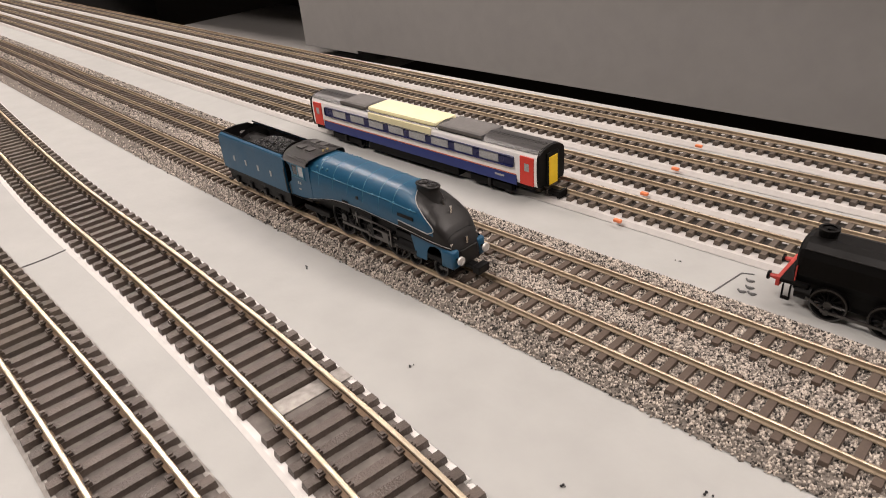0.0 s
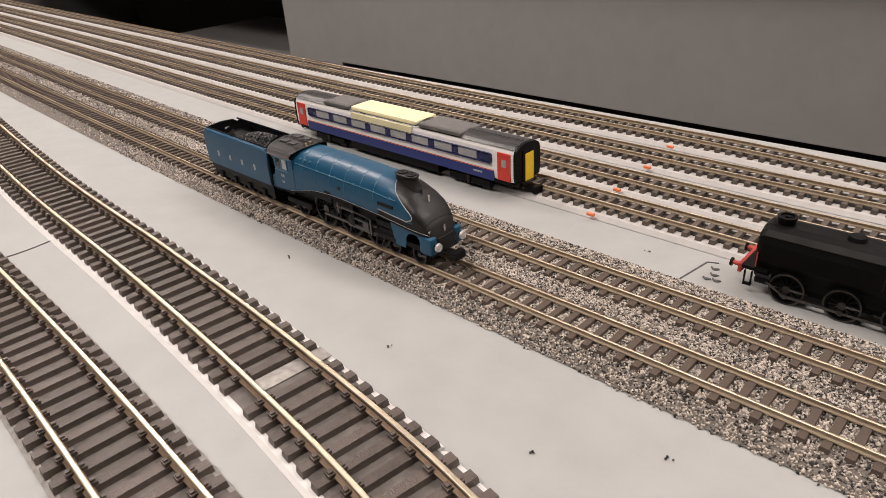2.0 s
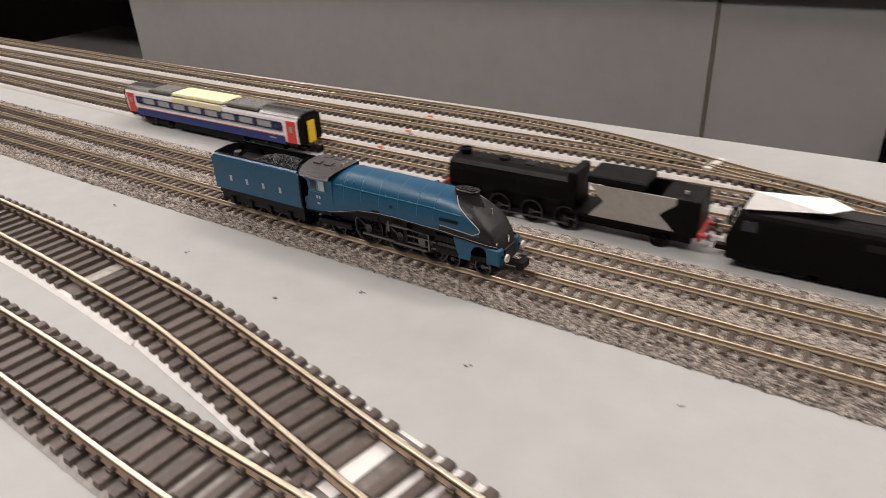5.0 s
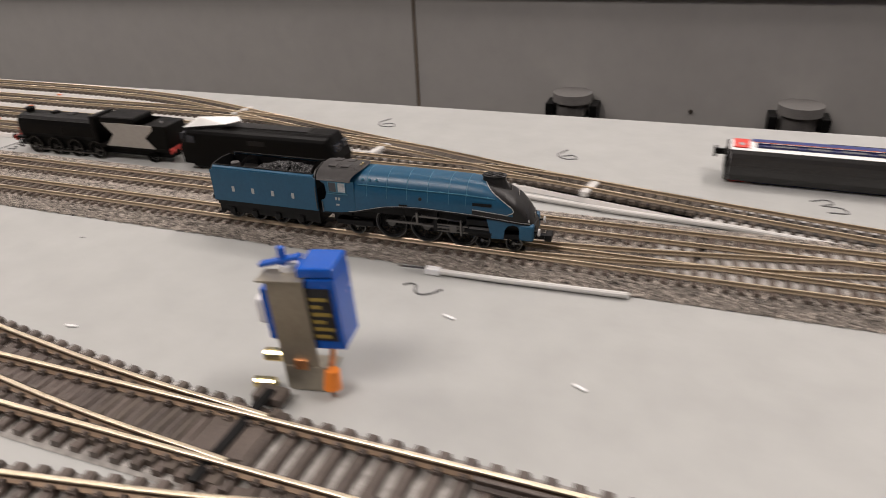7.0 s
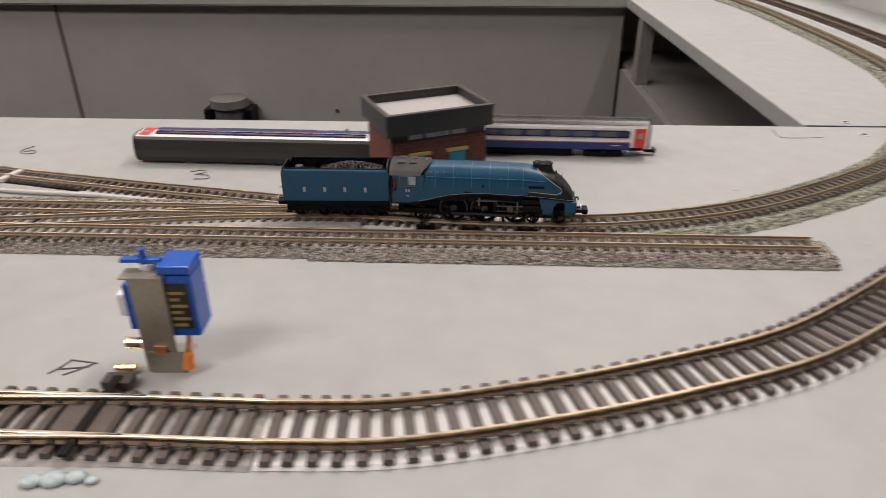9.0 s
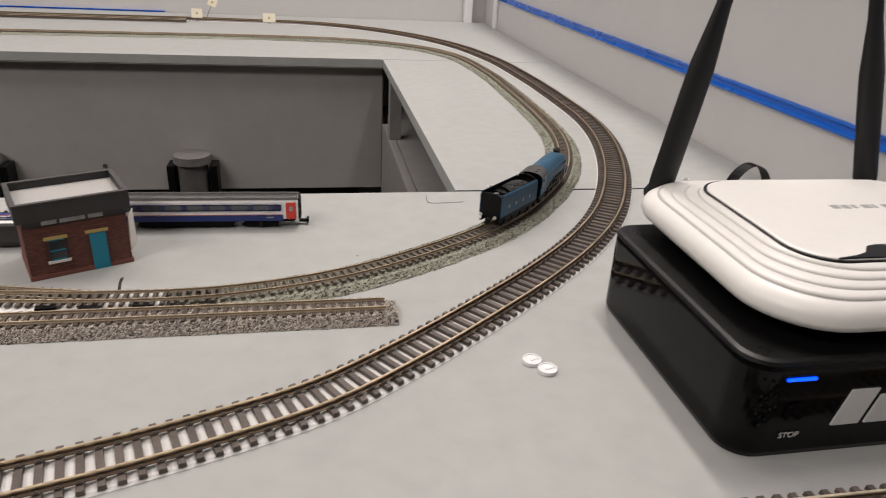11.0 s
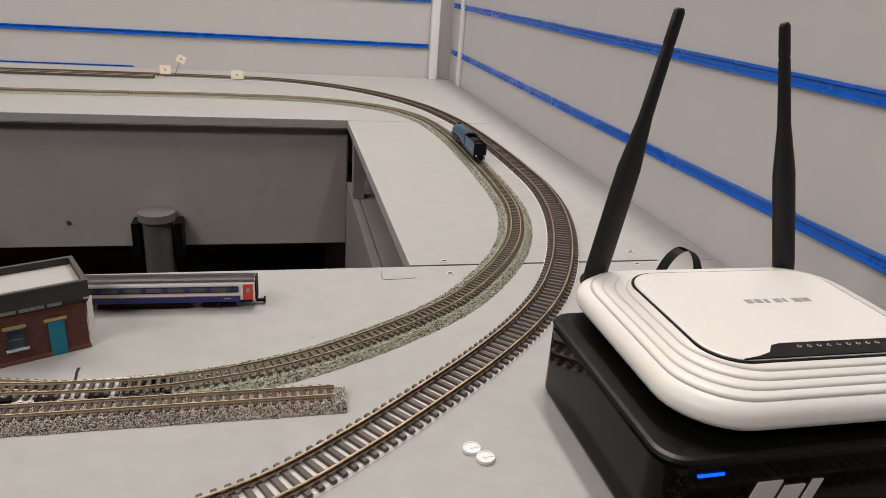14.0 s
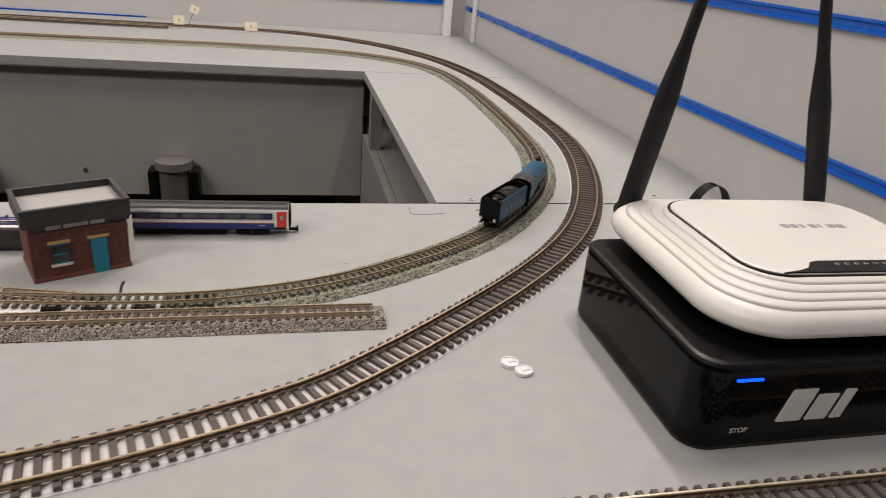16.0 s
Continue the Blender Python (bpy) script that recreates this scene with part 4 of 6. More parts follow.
part("coupler_hook", box(0.0908, 0.0936, -0.0026, 0.0026, 0.0038, 0.0066, 0.0005), "black", engine)
part("ashpan", box(0.0080, 0.0240, -0.0052, 0.0052, 0.0035, 0.0102, 0.0006), "black", engine)
part("trailing_frame", box(0.0050, 0.0215, -0.0074, 0.0074, 0.0045, 0.0068, 0.0004), "black", engine)
for x in (0.0290, 0.0440, 0.0590):
    wheelset(engine, x, 0.0068, 0.0052, True)
for x in (0.0670, 0.0796):
    wheelset(engine, x, 0.0032, 0.0050, False)
wheelset(engine, 0.0135, 0.0037, 0.0052, False)

tender = thing("tender", pose(0, 0, 0), "garter-blue model locomotive tender heaped with coal", "tender")
TL = 0.0515
for s in (-1, 1):
    part("tender_side", prism([(0, 0.0092), (TL, 0.0096), (TL, 0.0236), (TL - 0.0012, 0.0244), (0.003, 0.0238), (0, 0.0232)], s * 0.0091, s * 0.0084), "blue", tender)
    part("curved_top", prism([(s * 0.0091, 0.0236), (s * 0.0088, 0.0246), (s * 0.0078, 0.0252), (s * 0.0076, 0.0249), (s * 0.0084, 0.0243), (s * 0.0086, 0.0234)], 0.0015, TL - 0.0012), "blue", tender, "blue top edge curving inwards").matrix_basis = Matrix(((0, 1, 0, 0), (1, 0, 0, 0), (0, 0, 1, 0), (0, 0, 0, 1)))
    part("inner_side", box(0.0012, TL - 0.0008, s * 0.0081 - 0.0002, s * 0.0081 + 0.0002, 0.0186, 0.0242), "black", tender, "black inside of the tender side")
    part("coping_edge", tube([(x, s * 0.0077, 0.0253) for x in np.linspace(0.0015, TL - 0.0015, 8)], 0.0003, 6), "black", tender)
    for k in range(4):
        x = 0.0100 + k * 0.0098
        part("letter_bar", box(x, x + 0.0013, s * 0.00915 - 0.0001, s * 0.00915 + 0.0001, 0.0140, 0.0164), "lining", tender, "pale lettering block")
    part("frame", box(0.001, TL - 0.001, s * 0.0072 - 0.0004, s * 0.0072 + 0.0004, 0.0034, 0.0093), "black", tender)
    for x in (0.0075, 0.0190, 0.0305, 0.0420):
        part("axle_box", box(x - 0.0013, x + 0.0013, s * 0.0079 - 0.0006, s * 0.0079 + 0.0006, 0.0028, 0.0056, 0.0003), "black", tender)
        part("leaf_spring", box(x - 0.0032, x + 0.0032, s * 0.0079 - 0.0003, s * 0.0079 + 0.0003, 0.0066, 0.0076, 0.0003), "black", tender)
    part("step", box(0.0008, 0.0034, s * 0.0084 - 0.0007, s * 0.0084 + 0.0007, 0.0030, 0.0036), "black", tender)
    part("buffer", cyl(0.0004, 0.0004, (-0.0028, s * 0.0058, 0.0092), (0.0, s * 0.0058, 0.0092), 10), "black", tender)
    part("buffer_head", cyl(0.0012, 0.0013, (-0.0034, s * 0.0058, 0.0092), (-0.0028, s * 0.0058, 0.0092), 16), "bufferpale", tender, "polished buffer head")
    part("handrail", cyl(0.0002, 0.0002, (TL - 0.0004, s * 0.0093, 0.0105), (TL - 0.0004, s * 0.0093, 0.0205), 8), "steel", tender)
part("tender_back", prism([(-0.0084, 0.0086), (0.0084, 0.0086), (0.0084, 0.0234), (0.006, 0.0250), (0.0, 0.0255), (-0.006, 0.0250), (-0.0084, 0.0234)], 0, 0.0008), "black", tender, "black tender end").matrix_basis = pose(0.0008, 0, 0, 0, 0, 90)
part("tender_floor", box(0.0009, TL - 0.0005, -0.0083, 0.0083, 0.0070, 0.0186), "black", tender)
for x, rise in ((0.0140, 0.0086), (TL - 0.0030, 0.0094)):
    b = bmesh.new()
    outer = [b.verts.new((x, 0.0087 * math.cos(a), 0.0184 + rise * math.sin(a) ** 0.8)) for a in np.linspace(0, math.pi, 19)]
    inner = [b.verts.new((x, 0.0072 * math.cos(a), 0.0180 + (rise - 0.0016) * math.sin(a) ** 0.8)) for a in np.linspace(0, math.pi, 19)]
    for k in range(18):
        b.faces.new((outer[k], outer[k + 1], inner[k + 1], inner[k]))
    bmesh.ops.solidify(b, geom=b.faces[:], thickness=0.0014)
    bmesh.ops.recalc_face_normals(b, faces=b.faces[:])
    part("bulkhead", b, "soot", tender, "dark curved bulkhead")
part("end_plate", prism([(-0.0084, 0.0186), (0.0084, 0.0186), (0.0084, 0.0236), (0.006, 0.0264), (0, 0.0276), (-0.006, 0.0264), (-0.0084, 0.0236)], 0, 0.0007), "soot", tender).matrix_basis = pose(TL - 0.0006, 0, 0, 0, 0, 90)
part("water_dome", cyl(0.0022, 0.0019, (0.0070, 0, 0.0186), (0.0070, 0, 0.0238), 18), "roofgrey", tender, "grey water filler lid")
part("tank_deck", box(0.001, 0.0135, -0.0080, 0.0080, 0.0184, 0.0204), "soot", tender)
coal = bmesh.new()
for _ in range(620):
    x, y = random.uniform(0.0170, 0.0470), random.uniform(-0.0068, 0.0068)
    z = 0.0214 + 0.0040 * math.cos((x - 0.033) / 0.0148 * 1.5) * math.cos(y / 0.0068 * 1.3)
    r = random.uniform(0.00045, 0.0009)
    v = bmesh.ops.create_icosphere(coal, subdivisions=1, radius=r, matrix=Matrix.Translation((x, y, z)) @ Matrix.Rotation(random.uniform(0, 3), 4, "X"))
    for w in v["verts"]:
        w.co += Vector([random.uniform(-0.25, 0.25) * r for _ in range(3)])
tagged(part("coal", coal, "coal", tender, "heaped glossy black coal"), kind="stuff")
part("coal_bed", box(0.016, 0.048, -0.0079, 0.0079, 0.0185, 0.0214), "black", tender)
part("coupler", box(-0.0050, 0.0, -0.0016, 0.0016, 0.0036, 0.0056, 0.0004), "black", tender, "black plastic coupler")
part("drawbar", box(TL - 0.001, TL + 0.0035, -0.0012, 0.0012, 0.0060, 0.0070), "black", tender)
part("front_steps", box(TL - 0.0022, TL, -0.0086, 0.0086, 0.0036, 0.0092), "black", tender)
for x in (0.0075, 0.0190, 0.0305, 0.0420):
    wheelset(tender, x, 0.0042, 0.0050, False)


# ---- coaches ----
CLEN, CW, CH = 0.152, 0.0092, 0.0245


def coach_section():
    """The half outline of the body: side with tumblehome, then the roof."""
    return [(0.0080, 0.0080), (0.0085, 0.0100), (0.0086, 0.0125), (0.0085, 0.0190), (0.0083, 0.0207), (0.0076, 0.0220), (0.0060, 0.0230), (0.0040, 0.0237), (0.0, 0.0240)]


def coach(m, label, taped=False, wheels=True, ribbed=False, endcap=True):
    ob = thing("model_coach", m, label, "coach", "express coaches")
    sec = coach_section()
    L = CLEN / 2

    def band(i0, i1, x0, x1, off=0.0):
        bm = bmesh.new()
        for s in (-1, 1):
            for i in range(i0, i1):
                (y0, z0), (y1, z1) = sec[i], sec[i + 1]
                vs = [bm.verts.new((x, s * (y + off), z)) for x, y, z in ((x0, y0, z0), (x1, y0, z0), (x1, y1, z1), (x0, y1, z1))]
                bm.faces.new(vs)
        bmesh.ops.recalc_face_normals(bm, faces=bm.faces[:])
        return bm

    pts = [(y - 0.0001 if y > 0.001 else y, z - 0.0001) for y, z in sec] + [(-y + 0.0001 if y > 0.001 else 0, z - 0.0001) for y, z in sec[::-1]][1:]
    part("body", prism(pts, -L, L), "cwhite", ob, "white body shell").matrix_basis = pose(0, 0, 0, 0, 0, 90)
    for s in (-1, 1):
        part("blue_band", box(-L + 0.0095, L - 0.0105, s * 0.00850 - 0.0002, s * 0.00850 + 0.0002, 0.0068, 0.0111), "cblue", ob, "dark blue lower band")
        part("pin_stripe", box(-L + 0.0095, L - 0.0105, s * 0.00862 - 0.00012, s * 0.00862 + 0.00012, 0.0113, 0.0116), "corange", ob, "thin orange stripe")
        part("window_band", box(-L + 0.0115, L - 0.0115, s * 0.00852 - 0.0002, s * 0.00852 + 0.0002, 0.0145, 0.0191, 0.0010), "cnavy", ob, "navy window band")
        for k in range(8):
            x = -L + 0.0185 + k * 0.0147
            part("window", box(x, x + 0.0108, s * 0.00870 - 0.00025, s * 0.00870 + 0.00025, 0.0150, 0.0187, 0.0004), "winglass" if taped else "coachglass", ob, "tinted coach window")
        for xs in (-L + 0.0015, L - 0.0085):
            part("door", box(xs, xs + 0.0070, s * 0.00850 - 0.0003, s * 0.00850 + 0.0003, 0.0081, 0.0204, 0.0002), "cred", ob, "bright red door")
            part("door_window", box(xs + 0.0024, xs + 0.0048, s * 0.0088 - 0.0001, s * 0.0088 + 0.0001, 0.0142, 0.0176), "winglass", ob)
        part("number_bar", box(L - 0.022, L - 0.017, s * 0.0088 - 0.0002, s * 0.0088 + 0.0002, 0.0092, 0.0099), "lining", ob)
    rp = [(y + 0.0002, z + 0.0002) for y, z in sec[5:]]
    rp = rp[:-1] + [(0, sec[-1][1] + 0.0002)] + [(-y, z) for y, z in rp[:-1][::-1]]
    part("roof", prism(rp, -L + 0.0002, L - 0.0002), "coachroof", ob, "grey ribbed roof").matrix_basis = pose(0, 0, 0, 0, 0, 90)
    for yy in np.linspace(-0.0066, 0.0066, 13):
        zz = float(np.interp(abs(yy), [0, 0.0042, 0.0064, 0.0080], [0.0241, 0.0236, 0.0228, 0.0214]))
        part("roof_rib", box(-L + 0.001, L - 0.001, yy - 0.00022, yy + 0.00022, zz - 0.0004, zz + 0.00022), "coachroof", ob)
    for s in (-1, 1):
        part("end_frame", prism([(y, z) for y, z in sec[:-1]] + [(0, 0.0242)] + [(-y, z) for y, z in sec[:-1][::-1]], s * L, s * (L + 0.0012)), "mattblack", ob, "black coach end").matrix_basis = pose(0, 0, 0, 0, 0, 90)
        part("gangway", box(s * (L + 0.0008) - 0.0010, s * (L + 0.0008) + 0.0010, -0.0040, 0.0040, 0.0070, 0.0216, 0.0006), "mattblack", ob)
        if endcap:
            part("gangway_door", box(s * (L + 0.0019) - 0.0002, s * (L + 0.0019) + 0.0002, -0.0028, 0.0028, 0.0076, 0.0198, 0.0002), "cyellow", ob, "yellow gangway door")
        part("coupler", box(s * (L + 0.003) - 0.003, s * (L + 0.003) + 0.003, -0.0014, 0.0014, 0.0028, 0.0046, 0.0003), "mattblack", ob)
        part("coupler_hook", box(s * (L + 0.0062) - 0.0008, s * (L + 0.0062) + 0.0008, -0.0026, 0.0026, 0.0026, 0.0056, 0.0003), "mattblack", ob)
    part("underframe", box(-L + 0.002, L - 0.002, -0.0074, 0.0074, 0.0058, 0.0081, 0.0004), "mattblack", ob, "black underframe")
    part("skirt", box(-0.032, 0.031, -0.0076, 0.0076, 0.0022, 0.0079, 0.0005), "mattblack", ob)
    for bx in (-0.050, 0.050):
        if not wheels and bx < 0:
            continue
        for s in (-1, 1):
            part("bogie_frame", box(bx - 0.012, bx + 0.012, s * 0.0068 - 0.0007, s * 0.0068 + 0.0007, 0.0024, 0.0056, 0.0004), "mattblack", ob)
            part("bogie_spring", cyl(0.0009, 0.0009, (bx, s * 0.0078, 0.0022), (bx, s * 0.0078, 0.0060), 10), "soot", ob)
        for ax in ((-0.0085, 0.0085) if wheels else ()):
            o = part("wheel_pair", spoked_wheel(0.0031, 0.0012, 0.0031, 1), "soot", ob)
            o.location = (bx + ax, 0.0050, 0.0031)
            o = part("wheel_pair", spoked_wheel(0.0031, 0.0012, 0.0031, 1), "soot", ob)
            o.location = (bx + ax, -0.0050, 0.0031)
    if taped:
        part("roof_tape", box(-0.030, 0.018, -0.0073, 0.0073, 0.0218, 0.0248, 0.0018), "tape", ob, "strip of cream masking tape over the roof")
        for s in (-1, 1):
            part("tape_flap", box(-0.028 if s < 0 else -0.02, 0.016, s * 0.0083 - 0.0005, s * 0.0083 + 0.0003, 0.0186, 0.0221), "tape", ob)
        part("clear_tape", box(0.019, 0.046, -0.0078, 0.0078, 0.0222, 0.0244, 0.0016), "cleartape", ob, "shiny clear tape")
        part("clear_tape", box(-0.052, -0.031, -0.0076, 0.0076, 0.0222, 0.0244, 0.0016), "cleartape", ob, "shiny clear tape")
    return ob


coach(pose(-1.010, -0.1190, 0.0, 0, 0, -0.2), "white and blue model express coach with cream tape on its roof", taped=True)
coach(pose(-0.1930, -0.0605, -0.0011, 0, 0, -1.6), "white and blue wheelless model coach standing behind the brick hut", wheels=False, endcap=False)
coach(pose(-0.3530, -0.0700, 0.0094, 90, 0, -1.6), "model express coach lying on its side, dark ribbed roof showing", wheels=False, endcap=False)


# ---- black locomotives beside the yard ----
def tank_engine():
    ob = thing("tank_locomotive", pose(-0.775, -0.1320, 0.0, 0, 0, 1.0), "unlettered black model tank locomotive body with red buffer beams", "locomotive")
    bm = bmesh.new()
    half = [(0.0064, 0.0058), (0.0068, 0.0100), (0.0078, 0.0125), (0.0078, 0.0182), (0.0070, 0.0206), (0.0054, 0.0222), (0.0028, 0.0231)]
    ring = half + [(-y, z) for y, z in half[::-1]]
    rings = []
    for x, k in ((-0.0548, 0.90), (-0.0542, 0.96), (-0.0530, 1.0), (-0.020, 1.0), (0.003, 1.0)):
        rings.append([bm.verts.new((x, k * y, 0.012 + k * (z - 0.012))) for y, z in ring])
    n = len(ring)
    for a, b in zip(rings, rings[1:]):
        for k in range(n):
            bm.faces.new((a[k], a[(k + 1) % n], b[(k + 1) % n], b[k]))
    bm.faces.new(rings[0][::-1])
    bm.faces.new(rings[-1])
    bmesh.ops.recalc_face_normals(bm, faces=bm.faces[:])
    part("boiler", bm, "mattblack", ob, "satin black flat-sided boiler casing")
    part("chimney", cyl(0.0024, 0.0028, (-0.0495, 0, 0.0228), (-0.0495, 0, 0.0250), 20), "mattblack", ob)
    part("chimney_rim", spoked_wheel(0.0029, 0.0006, 0.0008, 1), "mattblack", ob).matrix_basis = pose(-0.0495, 0, 0.0252, 90, 0, 0)
    part("dome", cyl(0.0028, 0.0023, (-0.0300, 0, 0.0229), (-0.0300, 0, 0.0243), 20), "mattblack", ob)
    part("hatch", box(-0.0195, -0.0150, -0.0025, 0.0025, 0.0230, 0.0236, 0.0002), "soot", ob)
    part("seam", box(-0.0200, -0.0197, -0.0080, 0.0080, 0.0130, 0.0184), "soot", ob)
    part("cladding_strip", tube([(-0.053, -0.0072, 0.0208), (0.002, -0.0072, 0.0208)], 0.0002, 6), "soot", ob)
    part("front_platform", box(-0.0586, -0.0500, -0.0084, 0.0084, 0.0084, 0.0096, 0.0003), "mattblack", ob)
    part("footplate", box(0.003, 0.054, -0.0088, 0.0088, 0.0078, 0.0094, 0.0003), "mattblack", ob)
    part("valve_cap", cyl(0.0013, 0.0010, (-0.0030, 0, 0.0230), (-0.0030, 0, 0.0242), 12), "brass", ob, "tiny brass safety valve")
    for s in (-1, 1):
        part("cylinder", cyl(0.0022, 0.0022, (-0.0535, s * 0.0066, 0.0064), (-0.0490, s * 0.0066, 0.0064), 16), "mattblack", ob, "black cylinder")
    part("cab_front", box(0.002, 0.006, -0.0082, 0.0082, 0.0094, 0.0255, 0.001), "mattblack", ob)
    part("cab_roof", box(0.010, 0.034, -0.0086, 0.0086, 0.0225, 0.0258, 0.0014), "mattblack", ob)
    part("cab_side", prism([(0.012, 0.0090), (0.046, 0.0090), (0.040, 0.0150), (0.046, 0.0200), (0.046, 0.0225), (0.012, 0.0225), (0.018, 0.0160)], -0.0088, -0.0082), "bareplastic", ob, "bare grey plastic cab side")
    part("cab_side", prism([(0.012, 0.0090), (0.046, 0.0090), (0.046, 0.0225), (0.012, 0.0225)], 0.0082, 0.0088), "mattblack", ob)
    part("bunker", box(0.040, 0.055, -0.0085, 0.0085, 0.0080, 0.0225, 0.0006), "mattblack", ob)
    part("bunker_lamp", cyl(0.0007, 0.0007, (0.048, -0.002, 0.0225), (0.048, -0.002, 0.0236), 10), "lining", ob)
    part("frame", box(-0.052, 0.052, -0.0040, 0.0040, 0.0028, 0.0080), "mattblack", ob)
    for x in (-0.0585, 0.0555):
        sg = math.copysign(1, x)
        part("buffer_beam", box(x - 0.0006, x + 0.0006, -0.0085, 0.0085, 0.0068, 0.0098, 0.0002), "buffred", ob, "red buffer beam")
        for s in (-1, 1):
            part("buffer", cyl(0.0010, 0.0006, (x, s * 0.0062, 0.0084), (x + sg * 0.0030, s * 0.0062, 0.0084), 12), "buffred", ob, "red buffer shank")
            part("buffer_head", cyl(0.0014, 0.0014, (x + sg * 0.0030, s * 0.0062, 0.0084), (x + sg * 0.0036, s * 0.0062, 0.0084), 16), "mattblack", ob)
    for s in (-1, 1):
        part("step", box(-0.0570, -0.0545, s * 0.0080 - 0.0006, s * 0.0080 + 0.0006, 0.0030, 0.0036), "mattblack", ob)
        for dx in (-0.0568, -0.0547):
            part("step_hanger", box(dx - 0.0002, dx + 0.0002, s * 0.0080 - 0.0004, s * 0.0080 + 0.0004, 0.0030, 0.0080), "mattblack", ob)
        part("coupling_rod", box(-0.0455, 0.0035, s * 0.0086 - 0.0003, s * 0.0086 + 0.0003, 0.0026, 0.0035, 0.0001), "steel", ob, "dull steel coupling rod")
        part("connecting_rod", cyl(0.0004, 0.0004, (-0.0500, s * 0.0089, 0.0062), (-0.0440, s * 0.0089, 0.0031), 8), "steel", ob, "dull steel piston rod")
        part("handrail", cyl(0.00022, 0.00022, (-0.0540, s * 0.0079, 0.0100), (-0.0540, s * 0.0079, 0.0150), 8), "buffred", ob)
        for x in (-0.0440, -0.0285, -0.0132, 0.0022):
            o = part("driving_wheel", spoked_wheel(0.0052, 0.0016, 0.0010, 11), "mattblack", ob)
            o.location = (x, s * 0.0074, 0.0052)
            o = part("wheel_tyre", spoked_wheel(0.00525, 0.0004, 0.0005, 1), "darksteel", ob, "dull steel tyre")
            o.location = (x, s * 0.0082, 0.0052)
            part("crank_pin", cyl(0.0009, 0.0009, (x, s * 0.0080, 0.0031), (x, s * 0.0092, 0.0031), 10), "darksteel", ob)
        o = part("trailing_wheel", spoked_wheel(0.0035, 0.0014, 0.0008, 8), "mattblack", ob)
        o.location = (0.040, s * 0.0055, 0.0035)
    return ob


def diesel():
    ob = thing("diesel_locomotive", pose(-0.6625, -0.1320, 0.0, 0, 0, 1.0), "plain black model diesel locomotive body with white paper on its roof", "locomotive")
    pts = [(-0.0465, 0.004), (0.0465, 0.004), (0.0475, 0.012), (0.0455, 0.019), (0.0435, 0.0245), (-0.0435, 0.0245), (-0.0455, 0.019), (-0.0475, 0.012)]
    bm = prism(pts, -0.0088, 0.0088)
    es = [e for e in bm.edges if min(v.co.z for v in e.verts) > 0.018 and abs(e.verts[0].co.y - e.verts[1].co.y) < 1e-6]
    bmesh.ops.bevel(bm, geom=es, offset=0.0048, segments=5, affect="EDGES", profile=0.5)
    part("body", bm, "mattblack", ob, "matt black body shell")
    part("roof_panel", box(-0.022, 0.030, -0.0036, 0.0036, 0.0243, 0.0249, 0.0003), "soot", ob)
    part("fuel_tank", box(-0.016, 0.016, -0.0068, 0.0068, 0.0006, 0.0045, 0.0006), "mattblack", ob)
    for bx in (-0.031, 0.031):
        part("bogie", box(bx - 0.012, bx + 0.012, -0.0068, 0.0068, 0.0016, 0.0046, 0.0005), "mattblack", ob)
        for ax in (-0.008, 0.0, 0.008):
            for s in (-1, 1):
                o = part("wheel", spoked_wheel(0.0036, 0.0012, 0.0036, 1), "soot", ob)
                o.location = (bx + ax, s * 0.0052, 0.0036)
    for s in (-1, 1):
        for x in (-0.0468, 0.0468):
            part("cab_window", box(x - 0.0012, x + 0.0004, s * 0.0040 - 0.0026, s * 0.0040 + 0.0026, 0.0165, 0.0200, 0.0002), "glassdark", ob, "dark cab window")
        part("side_window", box(-0.0425, -0.0375, s * 0.0088 - 0.0002, s * 0.0088 + 0.0002, 0.0160, 0.0200), "glassdark", ob)
        part("side_window", box(-0.004, 0.006, s * 0.0088 - 0.0002, s * 0.0088 + 0.0002, 0.0170, 0.0195), "soot", ob)
    part("coupler", box(0.047, 0.052, -0.0015, 0.0015, 0.0030, 0.0050, 0.0003), "mattblack", ob)
    part("coupler", box(-0.052, -0.047, -0.0015, 0.0015, 0.0030, 0.0050, 0.0003), "mattblack", ob)
    pap = thing("paper_scrap", pose(-0.6900, -0.1340, 0.0262, 4, -5, 6), "torn white paper scrap lying on the black diesel", "paper")
    bm = bmesh.new()
    vs = [bm.verts.new(v) for v in ((-0.016, -0.0062, 0.0), (0.010, -0.0068, 0.0006), (0.0175, -0.0020, 0.0004), (0.0110, 0.0062, 0.0), (-0.0135, 0.0066, 0.001))]
    bm.faces.new(vs)
    bmesh.ops.solidify(bm, geom=bm.faces[:], thickness=0.0003)
    part("sheet", bm, "paper", pap)
    return ob


tank_engine()
diesel()


